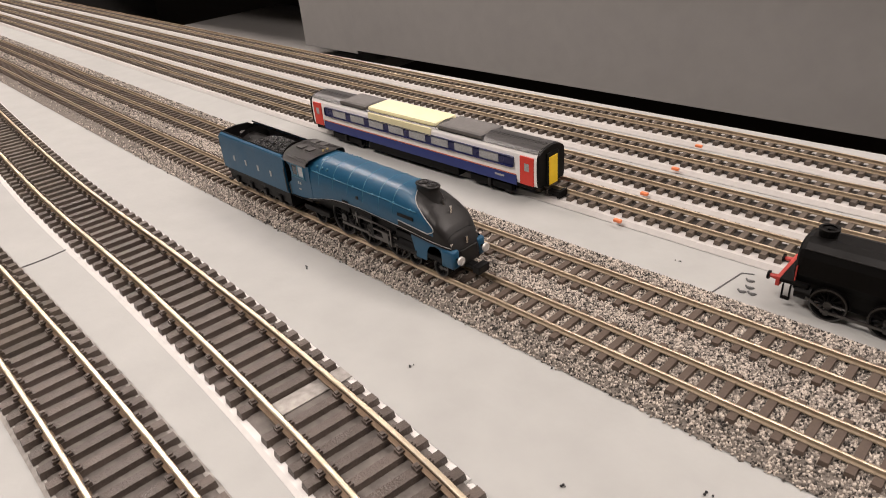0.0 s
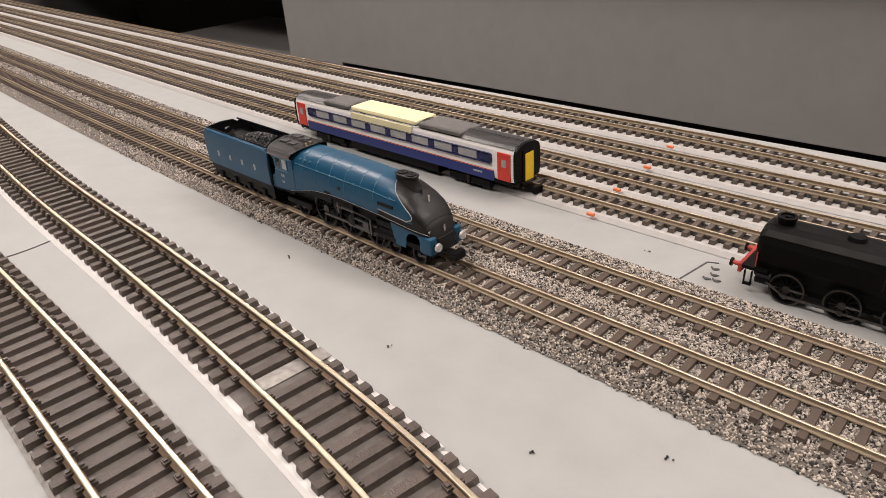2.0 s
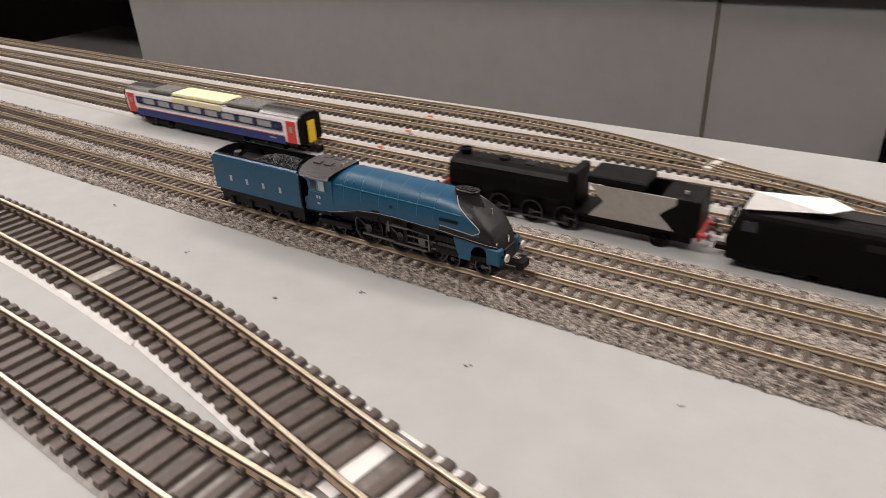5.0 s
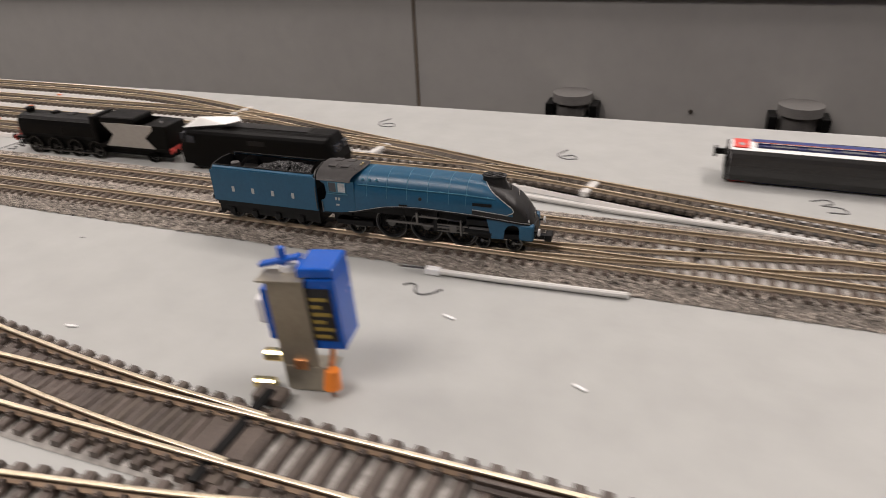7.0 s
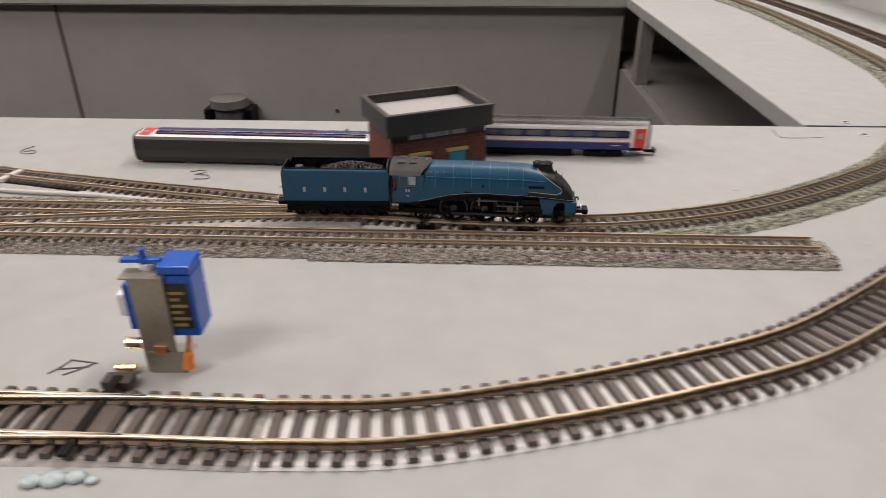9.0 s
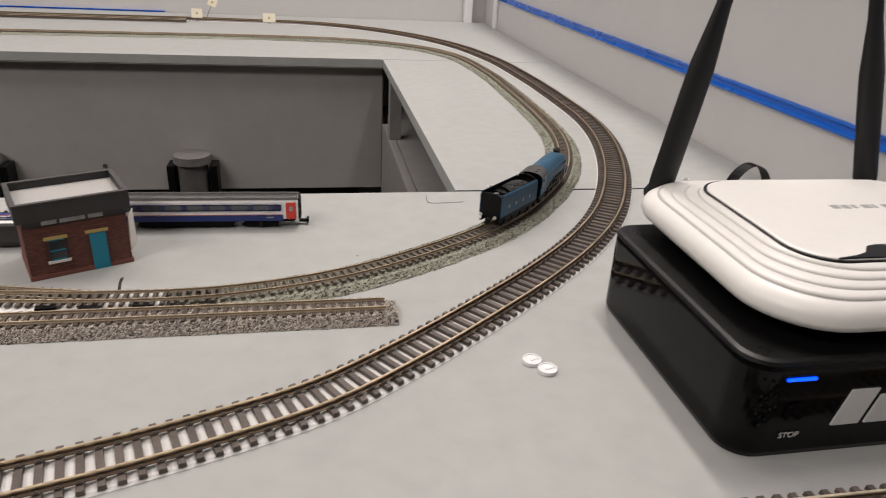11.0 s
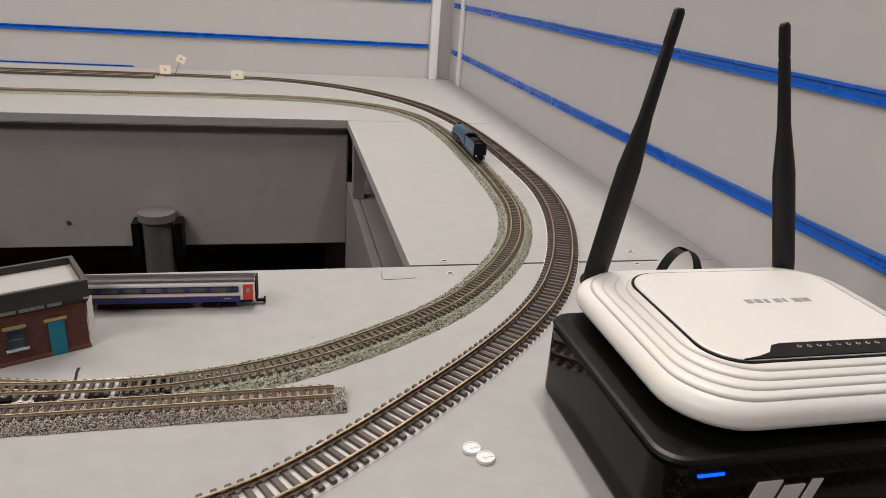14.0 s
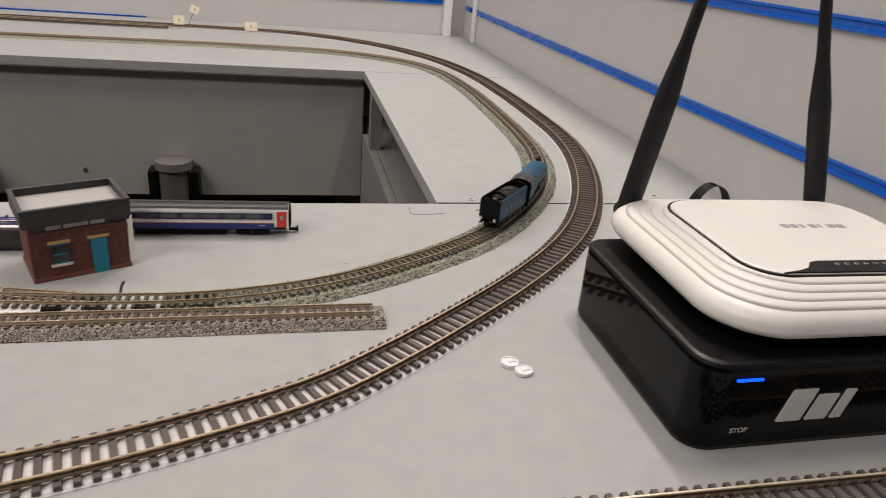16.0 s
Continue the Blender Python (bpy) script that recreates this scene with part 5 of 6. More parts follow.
# ---- brick hut ----
def hut():
    ob = thing("signal_hut", pose(-0.2515, -0.1125, 0.0, 0, 0, 25.5), "red brick model hut with a flat parapet roof and teal door", "hut")
    W, D, H = 0.0275, 0.0195, 0.0325
    walls = part("wall", box(-W, W, -D, D, 0.0, H), "mortar", ob, "dark red brickwork wall core")
    part("plinth", box(-W - 0.0008, W + 0.0008, -D - 0.0008, D + 0.0008, 0.0, 0.0028, 0.0003), "brick", ob, "projecting brick plinth")
    # parapet box with a sunk pale roof
    W2, D2, z0, z1 = W + 0.0028, D + 0.0026, 0.0365, 0.0470
    part("fascia", box(-W2, W2, -D2, -D2 + 0.0022, z0, z1, 0.0003), "fasciadark", ob, "dark grey parapet board")
    part("fascia", box(-W2, W2, D2 - 0.0022, D2, z0, z1, 0.0003), "fasciadark", ob, "dark grey parapet board")
    part("fascia", box(-W2, -W2 + 0.0022, -D2 + 0.0022, D2 - 0.0022, z0, z1, 0.0003), "fasciadark", ob, "dark grey parapet board")
    part("fascia", box(W2 - 0.0022, W2, -D2 + 0.0022, D2 - 0.0022, z0, z1, 0.0003), "fasciadark", ob, "dark grey parapet board")
    for a, b, c, d in ((-W2, W2, -D2, -D2 + 0.0022), (-W2, W2, D2 - 0.0022, D2), (-W2, -W2 + 0.0022, -D2 + 0.0022, D2 - 0.0022), (W2 - 0.0022, W2, -D2 + 0.0022, D2 - 0.0022)):
        part("coping", box(a - 0.0003, b + 0.0003, c - 0.0003, d + 0.0003, z1, z1 + 0.0010, 0.0003), "roofgrey", ob, "grey coping")
    part("roof", box(-W2 + 0.002, W2 - 0.002, -D2 + 0.002, D2 - 0.002, 0.0415, 0.0430), "roofpale", ob, "pale grey flat roof")
    part("ceiling", box(-W2 + 0.001, W2 - 0.001, -D2 + 0.001, D2 - 0.001, 0.0366, 0.0375), "fasciadark", ob)
    part("window_band", box(-W + 0.0004, W - 0.0004, -D + 0.0004, D - 0.0004, H, 0.0366), "fasciadark", ob, "dark clerestory band")
    for x0, x1 in ((-0.0175, -0.0095), (-0.0080, 0.0055), (0.0070, 0.0150)):
        part("clerestory_window", box(x0, x1, -D - 0.0001, -D + 0.0004, H + 0.0007, 0.0360), "winglass", ob, "pale clerestory pane")
    part("door", box(0.0058, 0.0148, -D - 0.0009, -D - 0.0002, 0.0, 0.0235, 0.0002), "teal", ob, "teal painted door")
    part("lintel", box(0.0038, 0.0165, -D - 0.0010, -D, 0.0238, 0.0258, 0.0002), "ochre", ob, "ochre lintel")
    part("lintel", box(-0.0180, -0.0055, -D - 0.0010, -D, 0.0238, 0.0258, 0.0002), "ochre", ob, "ochre lintel")
    part("sill", box(-0.0177, -0.0057, -D - 0.0014, -D, 0.0090, 0.0106, 0.0002), "stonewhite", ob, "white window sill")
    part("window_pane", box(-0.0160, -0.0073, -D - 0.0004, -D, 0.0106, 0.0238), "glassdark", ob, "dark sash window")
    for a, b, c, d in ((-0.0165, -0.0157, 0.0106, 0.0238), (-0.0076, -0.0068, 0.0106, 0.0238), (-0.0165, -0.0068, 0.0164, 0.0172), (-0.0165, -0.0068, 0.0230, 0.0238), (-0.0165, -0.0068, 0.0106, 0.0113)):
        part("sash_bar", box(a, b, -D - 0.0008, -D, c, d), "teal" if d - c < 0.002 else "fasciadark", ob)
    part("peeled_sheet", prism([(0.002, 0.006), (0.012, 0.006), (0.012, 0.030), (0.004, 0.028)], 0, 0.0004), "stonewhite", ob, "loose white wall sheet").matrix_basis = pose(W + 0.0002, -D + 0.003, 0.0, 0, 0, 58)
    # brick courses on the door side and the two ends
    me = bpy.data.meshes.new("brick")
    bm = box(-0.0014, 0.0014, -0.0002, 0.0002, -0.00052, 0.00052)
    bm.to_mesh(me)
    bm.free()
    me.materials.append(M["brick"])
    n = 0
    for r in range(21):
        z = 0.0036 + r * 0.00138
        for k in range(19):
            x = -W + 0.0008 + k * 0.0030 + (0.0015 if r % 2 else 0)
            if abs(x) > W - 0.0010 or (0.0043 < x < 0.0163 and z < 0.0262) or (-0.0190 < x < -0.0047 and 0.0085 < z < 0.0262):
                continue
            o = new("brick", me)
            o.parent = walls
            o.matrix_basis = pose(x, -D - 0.00012, z)
            n += 1
    V, F = [], []
    for side in (-1, 1):
        for r in range(21):
            z = 0.0036 + r * 0.00138
            for k in range(13):
                y = -D + 0.0008 + k * 0.0030 + (0.0015 if r % 2 else 0)
                if abs(y) > D - 0.001:
                    continue
                b = len(V)
                xx = side * W
                V += [(xx + side * 0.0003 * i, y + 0.0014 * j, z + 0.00052 * q) for i in (0, 1) for j in (-1, 1) for q in (-1, 1)]
                F += [tuple(b + t for t in f) for f in ((4, 5, 7, 6), (0, 4, 6, 2), (1, 3, 7, 5), (0, 1, 5, 4), (2, 6, 7, 3))]
    m2 = bpy.data.meshes.new("side_bricks")
    m2.from_pydata(V, [], F)
    m2.materials.append(M["brick"])
    o = new("side_bricks", m2)
    o.parent = ob
    o["kind"] = "stuff"
    return ob


hut()


# ---- point motors: blue servos on metal brackets ----
def servo_motor(m, tilt, cap):
    ob = thing("servo_motor", m @ Matrix.Diagonal((1, 1, 0.93, 1)), "blue hobby servo on a zinc bracket working the points", "servo", "point servos")
    part("bracket", box(-0.0060, 0.0055, -0.0100, -0.0092, 0.0, 0.0405, 0.0002), "bracket", ob, "upright zinc plate")
    part("bracket_foot", box(-0.0060, 0.0055, -0.0100, 0.006, 0.0, 0.0008), "bracket", ob)
    part("bracket_base", box(-0.0045, 0.0080, -0.0106, -0.0101, 0.0, 0.0095, 0.0001), "bracket", ob, "wider zinc base plate")
    part("bracket_top", box(-0.0085, 0.0058, -0.0106, -0.0035, 0.0405, 0.0412, 0.0001), "bracket", ob, "folded bright bracket edge")
    part("case", box(-0.0030, 0.0145, -0.0088, 0.0035, 0.0155, 0.0410, 0.0006), "servo", ob, "translucent blue case")
    part("case_top", box(0.0035, 0.0145, -0.0088, 0.0035, 0.0412, 0.0446, 0.0008), "servo", ob, "blue upper case")
    part("ear", box(-0.0100, -0.0030, -0.0070, 0.0030, 0.0170, 0.0360, 0.0005), "servo", ob)
    part("label", box(0.0052, 0.0128, -0.00905, -0.0087, 0.0190, 0.0378), "label", ob, "black label")
    for k, w in enumerate((0.005, 0.0062, 0.004, 0.006, 0.0035, 0.0055)):
        part("label_bar", box(0.0060, 0.0060 + w, -0.0092, -0.0090, 0.0200 + k * 0.0027, 0.0212 + k * 0.0027), "gold", ob)
    part("horn", box(-0.0075, 0.0060, -0.0014, 0.0014, -0.0007, 0.0007, 0.0004), "servo", ob, "blue servo horn").matrix_basis = pose(-0.0022, -0.0036, 0.0446, 0, tilt, 0)
    part("horn_post", cyl(0.0013, 0.0011, (-0.0022, -0.0036, 0.0390), (-0.0022, -0.0036, 0.0490), 12), "servo", ob)
    part("spline", cyl(0.0028, 0.0028, (-0.0010, -0.0030, 0.0392), (-0.0010, -0.0030, 0.0432), 16), "trimwhite", ob)
    part("plug", box(-0.0145, -0.0085, -0.0040, 0.0015, 0.0205, 0.0300, 0.0012), "trimwhite", ob, "white connector")
    part("terminal", cyl(0.0022, 0.0022, (-0.0120, -0.0080, 0.0118), (-0.0065, -0.0080, 0.0118), 14), "brass", ob, "bright brass terminal")
    part("terminal", cyl(0.0019, 0.0019, (-0.0165, -0.0105, 0.0022), (-0.0100, -0.0105, 0.0022), 14), "brass", ob, "bright brass terminal")
    part("copper_tab", box(-0.0020, 0.0022, -0.0110, -0.0100, 0.0085, 0.0122, 0.0002), "copper", ob, "copper contact tab")
    part("wire", tube([(0.0085, -0.004, 0.017), (0.0088, -0.006, 0.012), (0.0078, -0.007, 0.007), (0.0088, -0.008, 0.002)], 0.0010, 8), "copper", ob, "reddish lead")
    part("wire_cap", cyl(cap, cap * 0.8, (0.0090, -0.0112, 0.0030 - 0.8 * (cap - 0.0018)), (0.0094, -0.0100, 0.0085), 14), "orange", ob, "orange lead end")
    part("link_wire", tube([(-0.0105, -0.010, 0.002), (-0.013, -0.016, 0.0022), (-0.012, -0.022, 0.0030)], 0.0004, 6), "steel", ob)
    return ob


servo_motor(pose(-0.5500, -0.2785, 0.0003, 0, -3, 8), -14, 0.0028)
servo_motor(pose(-0.3330, -0.2815, 0.0, 0, 0, 2), 0, 0.0020)


# ---- wireless router on a black control box ----
def rounded_rect(hx, hy, r, n=10):
    out = []
    for cx, cy, a0 in ((hx - r, hy - r, 0), (-hx + r, hy - r, 90), (-hx + r, -hy + r, 180), (hx - r, -hy + r, 270)):
        for k in range(n + 1):
            a = radians(a0 + 90 * k / n)
            out.append((cx + r * math.cos(a), cy + r * math.sin(a)))
    return out


def stack(levels, n=10):
    """A solid from (z, half x, half y, corner radius, shift y) outlines, bottom to top."""
    bm = bmesh.new()
    rings = []
    for z, hx, hy, r, sy in levels:
        rings.append([bm.verts.new((x, y + sy, z)) for x, y in rounded_rect(hx, hy, r, n)])
    for a, b in zip(rings, rings[1:]):
        for k in range(len(a)):
            bm.faces.new((a[k], a[(k + 1) % len(a)], b[(k + 1) % len(a)], b[k]))
    bm.faces.new(rings[0][::-1])
    bm.faces.new(rings[-1])
    bmesh.ops.recalc_face_normals(bm, faces=bm.faces[:])
    return bm


EZ = 0.0155


def control_box():
    ob = thing("control_box", pose(0.1665, -0.2600, 0.0, 0, 0, 0.3), "gloss black digital command station with a blue light", "control box")
    hx, hy = 0.1050, 0.0715
    part("lower_case", stack([(0.0, hx - 0.0015, hy - 0.0015, 0.014, 0), (0.003, hx - 0.0005, hy - 0.0005, 0.014, 0), (0.044, hx - 0.0005, hy - 0.0005, 0.014, 0), (0.0462, hx - 0.0012, hy - 0.0012, 0.014, 0)]), "gloss", ob, "gloss black case")
    part("lid", stack([(0.0463, hx - 0.0006, hy - 0.0006, 0.014, 0), (0.0470, hx, hy, 0.014, 0), (0.0482, hx - 0.001, hy - 0.001, 0.014, 0), (0.0488, hx - 0.003, hy - 0.003, 0.013, 0)]), "satin", ob, "satin black lid")
    part("indicator", box(-0.0875, -0.0740, -hy - 0.0006, -hy + 0.0005, 0.0397, 0.0410, 0.0003), "led", ob, "glowing blue indicator bar")
    for x0, w, h in ((-0.0600, 0.0130, 0.0175), (-0.0440, 0.0110, 0.0140), (-0.0300, 0.0055, 0.0160)):
        part("emblem_block", prism([(x0, EZ), (x0 + w, EZ), (x0 + w + 0.3 * h, EZ + h), (x0 + 0.3 * h, EZ + h)], -hy - 0.0005, -hy + 0.0004), "logo", ob, "silver slanted emblem block")
    word = bpy.data.curves.new("word", "FONT")
    word.body, word.size, word.extrude, word.align_x = "STOP", 0.0040, 0.0001, "CENTER"
    flat = bpy.data.objects.new("word", word)
    me = bpy.data.meshes.new_from_object(flat)
    bpy.data.objects.remove(flat)
    me.materials.append(M["logo"])
    o = new("printed_word", me)
    o.parent = ob
    o.matrix_basis = pose(-0.0790, -hy - 0.0002, 0.0108, 90, 0, 0)
    part("stop_button", cyl(0.0052, 0.0050, (-0.0790, -hy + 0.0002, 0.0235), (-0.0790, -hy - 0.0006, 0.0235), 28), "gloss", ob, "round gloss black button")
    for k in range(16):
        a = k * 0.8
        part("grille_dot", cyl(0.0006, 0.0006, (-0.094 + 0.0012 * math.sqrt(k) * math.cos(a * 3), -hy - 0.0004, 0.030 + 0.0030 * math.sqrt(k) * math.sin(a * 3)), (-0.094 + 0.0012 * math.sqrt(k) * math.cos(a * 3), -hy + 0.0003, 0.030 + 0.0030 * math.sqrt(k) * math.sin(a * 3)), 8), "satin", ob)
    return ob


def router():
    ob = thing("router", pose(0.1660, -0.2495, 0.0490, 0, 0, -0.6), "white wireless router with twin black antennas on the black box", "router")
    hx, hy = 0.0915, 0.0788
    part("base", stack([(0.0, hx - 0.016, hy - 0.016, 0.030, 0), (0.0060, hx - 0.006, hy - 0.006, 0.034, 0)]), "satin", ob, "dark underside")
    part("shell", stack([(0.0062, hx - 0.005, hy - 0.005, 0.034, 0), (0.0085, hx - 0.0015, hy - 0.0015, 0.034, 0), (0.0120, hx, hy, 0.034, 0), (0.0165, hx - 0.0014, hy - 0.0014, 0.034, 0), (0.0200, hx - 0.005, hy - 0.005, 0.033, 0)]), "router", ob, "white rounded shell", True)
    z, ins = 0.0200, 0.006
    for k in range(4):
        z0 = z
        # Grey ring: the shade of the groove is put into its colour.
        part("groove", stack([(z0 - 0.0010, hx - ins + 0.0002, hy - ins + 0.0002, 0.033, 0), (z0 + 0.0001, hx - ins - 0.0002, hy - ins - 0.0002, 0.033, 0)]), "routergap", ob, "grey ring painted as groove shade")
        part("ridge", stack([(z0 - 0.0004, hx - ins - 0.0012, hy - ins - 0.0012, 0.033, 0), (z0 + 0.0004, hx - ins - 0.0006, hy - ins - 0.0006, 0.033, 0), (z0 + 0.0017, hx - ins - 0.0022, hy - ins - 0.0022, 0.032, 0), (z0 + 0.0021, hx - ins - 0.0056, hy - ins - 0.0056, 0.031, 0)]), "router", ob, "stepped white ridge", True)
        z += 0.0018
        ins += 0.0049
    part("top_gap", stack([(z - 0.002, hx - ins - 0.0005, hy - ins - 0.0005, 0.022, 0), (z + 0.0007, hx - ins - 0.0006, hy - ins - 0.0006, 0.022, 0)]), "satin", ob, "dark joint line")
    part("top_plate", stack([(z - 0.001, hx - ins - 0.0020, hy - ins - 0.0020, 0.021, 0), (z + 0.0012, hx - ins - 0.0021, hy - ins - 0.0021, 0.021, 0), (z + 0.0017, hx - ins - 0.0032, hy - ins - 0.0032, 0.020, 0)]), "router", ob, "smooth white top plate")
    zt = z + 0.0018
    yf = -(hy - ins)
    part("light_strip", prism([(-0.050, yf + 0.0024), (0.052, yf + 0.0024), (0.052, yf + 0.0150), (-0.022, yf + 0.0150), (-0.0275, yf + 0.0135), (-0.033, yf + 0.0072), (-0.040, yf + 0.0045)], zt - 0.0004, zt + 0.0003, axis="z"), "satin", ob, "black indicator strip")
    for k in range(9):
        x = -0.0135 + k * 0.0057
        part("light_icon", cyl(0.0011, 0.0011, (x, yf + 0.0110, zt + 0.0002), (x, yf + 0.0110, zt + 0.0005), 10), "greyprint" if k == 4 else "logo", ob)
        part("icon_centre", cyl(0.0007, 0.0007, (x, yf + 0.0110, zt + 0.0004), (x, yf + 0.0110, zt + 0.0006), 8), "satin", ob)
    for k, w in enumerate((0.0055, 0.0050, 0.0030, 0.0055, 0.0022, 0.0060, 0.0060)):
        x = -0.0090 + k * 0.0061
        part("print_bar", box(x, x + w * 0.85, 0.0060, 0.0105, zt - 0.0003, zt + 0.0001), "greyprint", ob, "grey printed block")
    for x, lean in ((-0.0700, 9.0), (0.0715, -15.6)):
        a = part("antenna", bmesh.new(), "antenna", ob, "black rubber antenna")
        bm = bmesh.new()
        prof = [(0.0, 0.0072), (0.012, 0.0078), (0.060, 0.0078), (0.078, 0.0076), (0.110, 0.0045), (0.150, 0.0038), (0.151, 0.0034), (0.153, 0.0038), (0.170, 0.0036), (0.172, 0.0024)]
        rings = [[bm.verts.new((r * math.cos(q), 0.62 * r * math.sin(q), zz)) for q in np.arange(16) * math.tau / 16] for zz, r in prof]
        for p, q in zip(rings, rings[1:]):
            for k in range(16):
                bm.faces.new((p[k], p[(k + 1) % 16], q[(k + 1) % 16], q[k]))
        bm.faces.new(rings[-1])
        bm.faces.new(rings[0][::-1])
        bmesh.ops.recalc_face_normals(bm, faces=bm.faces[:])
        bm.to_mesh(a.data)
        bm.free()
        a.data.polygons.foreach_set("use_smooth", [True] * len(a.data.polygons))
        a.matrix_basis = pose(x, 0.0760, 0.010, 0, lean, 0)
        part("hinge", cyl(0.0055, 0.0055, (x, 0.070, 0.011), (x, 0.083, 0.011), 16), "antenna", ob)
    return ob


control_box()
router()
cab = thing("cable_strap", pose(0.188, -0.128, 0.0, 0, 0, 12), "flat black cable strap looped behind the router", "strap")
strap = bmesh.new()
loop = [(0.021 * math.cos(a), 0.030 + 0.034 * math.sin(a)) for a in np.linspace(-0.5, math.pi + 0.5, 30)]
rows = [[strap.verts.new((x, y, z)) for y in (-0.0045, 0.0045)] for x, z in loop]
for a, b in zip(rows, rows[1:]):
    strap.faces.new((a[0], b[0], b[1], a[1]))
bmesh.ops.solidify(strap, geom=strap.faces[:], thickness=0.0016)
bmesh.ops.recalc_face_normals(strap, faces=strap.faces[:])
part("band", strap, "antenna", cab)
part("tail", box(-0.024, 0.024, -0.0045, 0.0045, 0.0004, 0.0150, 0.001), "antenna", cab)

# ---- small things on the board ----
for x, y in ((0.0012, -0.2515), (0.0067, -0.2600)):
    c = thing("plastic_button", pose(x, y, 0), "small round white plastic cap lying on the board", "button", "white buttons")
    part("disc", cyl(0.0050, 0.0048, (0, 0, 0.0002), (0, 0, 0.0016), 28), "trimwhite", c)
    part("rim", spoked_wheel(0.0049, 0.0006, 0.0007, 1), "trimwhite", c).matrix_basis = pose(0, 0, 0.0017, 90, 0, 0)


def card_flag(x, y, z, w, h, turn, lean=0):
    f = thing("card_flag", pose(x, y, 0, 0, lean, turn), "small cream card marker on a wire beside the far track", "marker", "card markers")
    part("stick", cyl(0.0006, 0.0006, (0, 0.0006, 0), (0, 0.0006, z), 8), "steel", f)
    part("card", box(-w / 2, w / 2, -0.0003, 0.0003, z - h / 2, z + h / 2), "flag", f)
    part("print_bar", box(-0.002, 0.002, -0.0005, -0.0003, z - 0.002, z + 0.002), "ochre", f)


card_flag(-0.338, 1.035, 0.018, 0.022, 0.018, 0)
card_flag(-0.326, 1.070, 0.040, 0.018, 0.016, 6, 24)
card_flag(-0.192, 1.035, 0.013, 0.026, 0.018, 0)


def pencil(points, r=0.00035, label="pencil number on the grey board"):
    m = thing("pencil_mark", pose(0, 0, 0), label, "marking", "board markings")
    line = spline(points, 0.0007) if len(points) > 2 else points
    part("stroke", tube([(x, y, 0.00018) for x, y in line], r, 5), "pencil", m)


def wiggle(x, y, kind, k=1.0):
    if kind == "2":
        return [(x + k * a, y + k * b) for a, b in ((-0.010, 0.002), (-0.007, 0.0045), (-0.004, 0.003), (-0.003, -0.001), (0.0, -0.004), (0.005, -0.002), (0.009, 0.003))]
    if kind == "3":
        return [(x + k * a, y + k * b) for a, b in ((-0.008, 0.004), (-0.001, 0.007), (0.001, 0.003), (-0.004, 0.0), (0.004, -0.001), (0.006, -0.006), (-0.002, -0.007))]
    return [(x + k * a, y + k * b) for a, b in ((-0.004, 0.010), (-0.008, 0.0), (-0.003, -0.006), (0.004, -0.004), (0.001, 0.001), (-0.005, -0.002))]


pencil(wiggle(-0.536, -0.2250, "2", 0.8), 0.00045, "thick pencil stroke on the grey board")
pencil(wiggle(-0.629, -0.0420, "6", 1.0))
pencil(wiggle(-0.508, -0.0720, "4", 0.9))
pencil(wiggle(-0.385, -0.1080, "3", 1.0))
pencil(wiggle(-0.325, -0.1270, "2", 0.9))
for a, b in (((-0.3735, -0.2945), (-0.3690, -0.2860)), ((-0.3690, -0.2865), (-0.3590, -0.2880)), ((-0.3600, -0.2880), (-0.3680, -0.2950)), ((-0.3720, -0.2920), (-0.3610, -0.2900))):
    pencil([a, ((a[0] + b[0]) / 2 + 0.0006, (a[1] + b[1]) / 2), b], 0.00033, "stroke of a pencil scribble on the grey board")
pencil([(-0.852, -0.157), (-0.848, -0.130)], 0.00028, "pencil line across the grey board")
pencil([(-0.848, -0.130), (-0.8445, -0.1285)], 0.00022, "hooked end of a pencil line on the grey board")
for x, y in ((-0.8440, -0.1330), (-0.8425, -0.1370), (-0.8435, -0.1405), (-0.8405, -0.1400)):
    pencil([(x - 0.0014, y + 0.0006), (x, y - 0.0008), (x + 0.0012, y + 0.0004), (x - 0.0008, y - 0.0002)], 0.00035, "small pencil figure on the grey board")
pencil([(-0.016, -0.010), (-0.016, -0.026), (-0.004, -0.027), (0.012, -0.0255)], 0.00022, "fine pencil corner mark near the well")
pencil([(-1.0662, -0.2904), (-1.0656, -0.2800), (-1.0665, -0.2700)], 0.0003, "thin pencil line between the tracks")
pencil([(0.011, 0.0003), (0.10, 0.0003), (0.25, 0.0003)], 0.0005, "dark joint line between two boards")
for x, y, a in ((-0.648, -0.283, 10), (-0.520, -0.2395, -20), (-0.470, -0.2640, -25)):
    c = thing("plastic_scrap", pose(x, y, 0.0002, 0, 0, a), "tiny white plastic offcut on the board", "scrap", "plastic scraps")
    part("chip", box(-0.0022, 0.0022, -0.0005, 0.0005, 0, 0.0005, 0.0001), "trimwhite", c)
rng = random.Random(5)
for x, y in ((-0.972, -0.218), (-0.868, -0.135), (-0.90, -0.232), (-0.815, -0.222), (-0.70, -0.225), (-0.03, -0.222), (-0.078, -0.120), (-0.76, -0.24), (-0.84, -0.24)):
    c = thing("grit", pose(x, y, 0, 0, 0, rng.uniform(0, 90)), "speck of dark ballast grit on the board", "grit", "loose grit")
    bm = bmesh.new()
    for _ in range(3):
        bmesh.ops.create_icosphere(bm, subdivisions=1, radius=rng.uniform(0.0002, 0.0004), matrix=Matrix.Translation((rng.uniform(-0.001, 0.001), rng.uniform(-0.001, 0.001), 0.0004)))
    part("specks", bm, "coal", c)
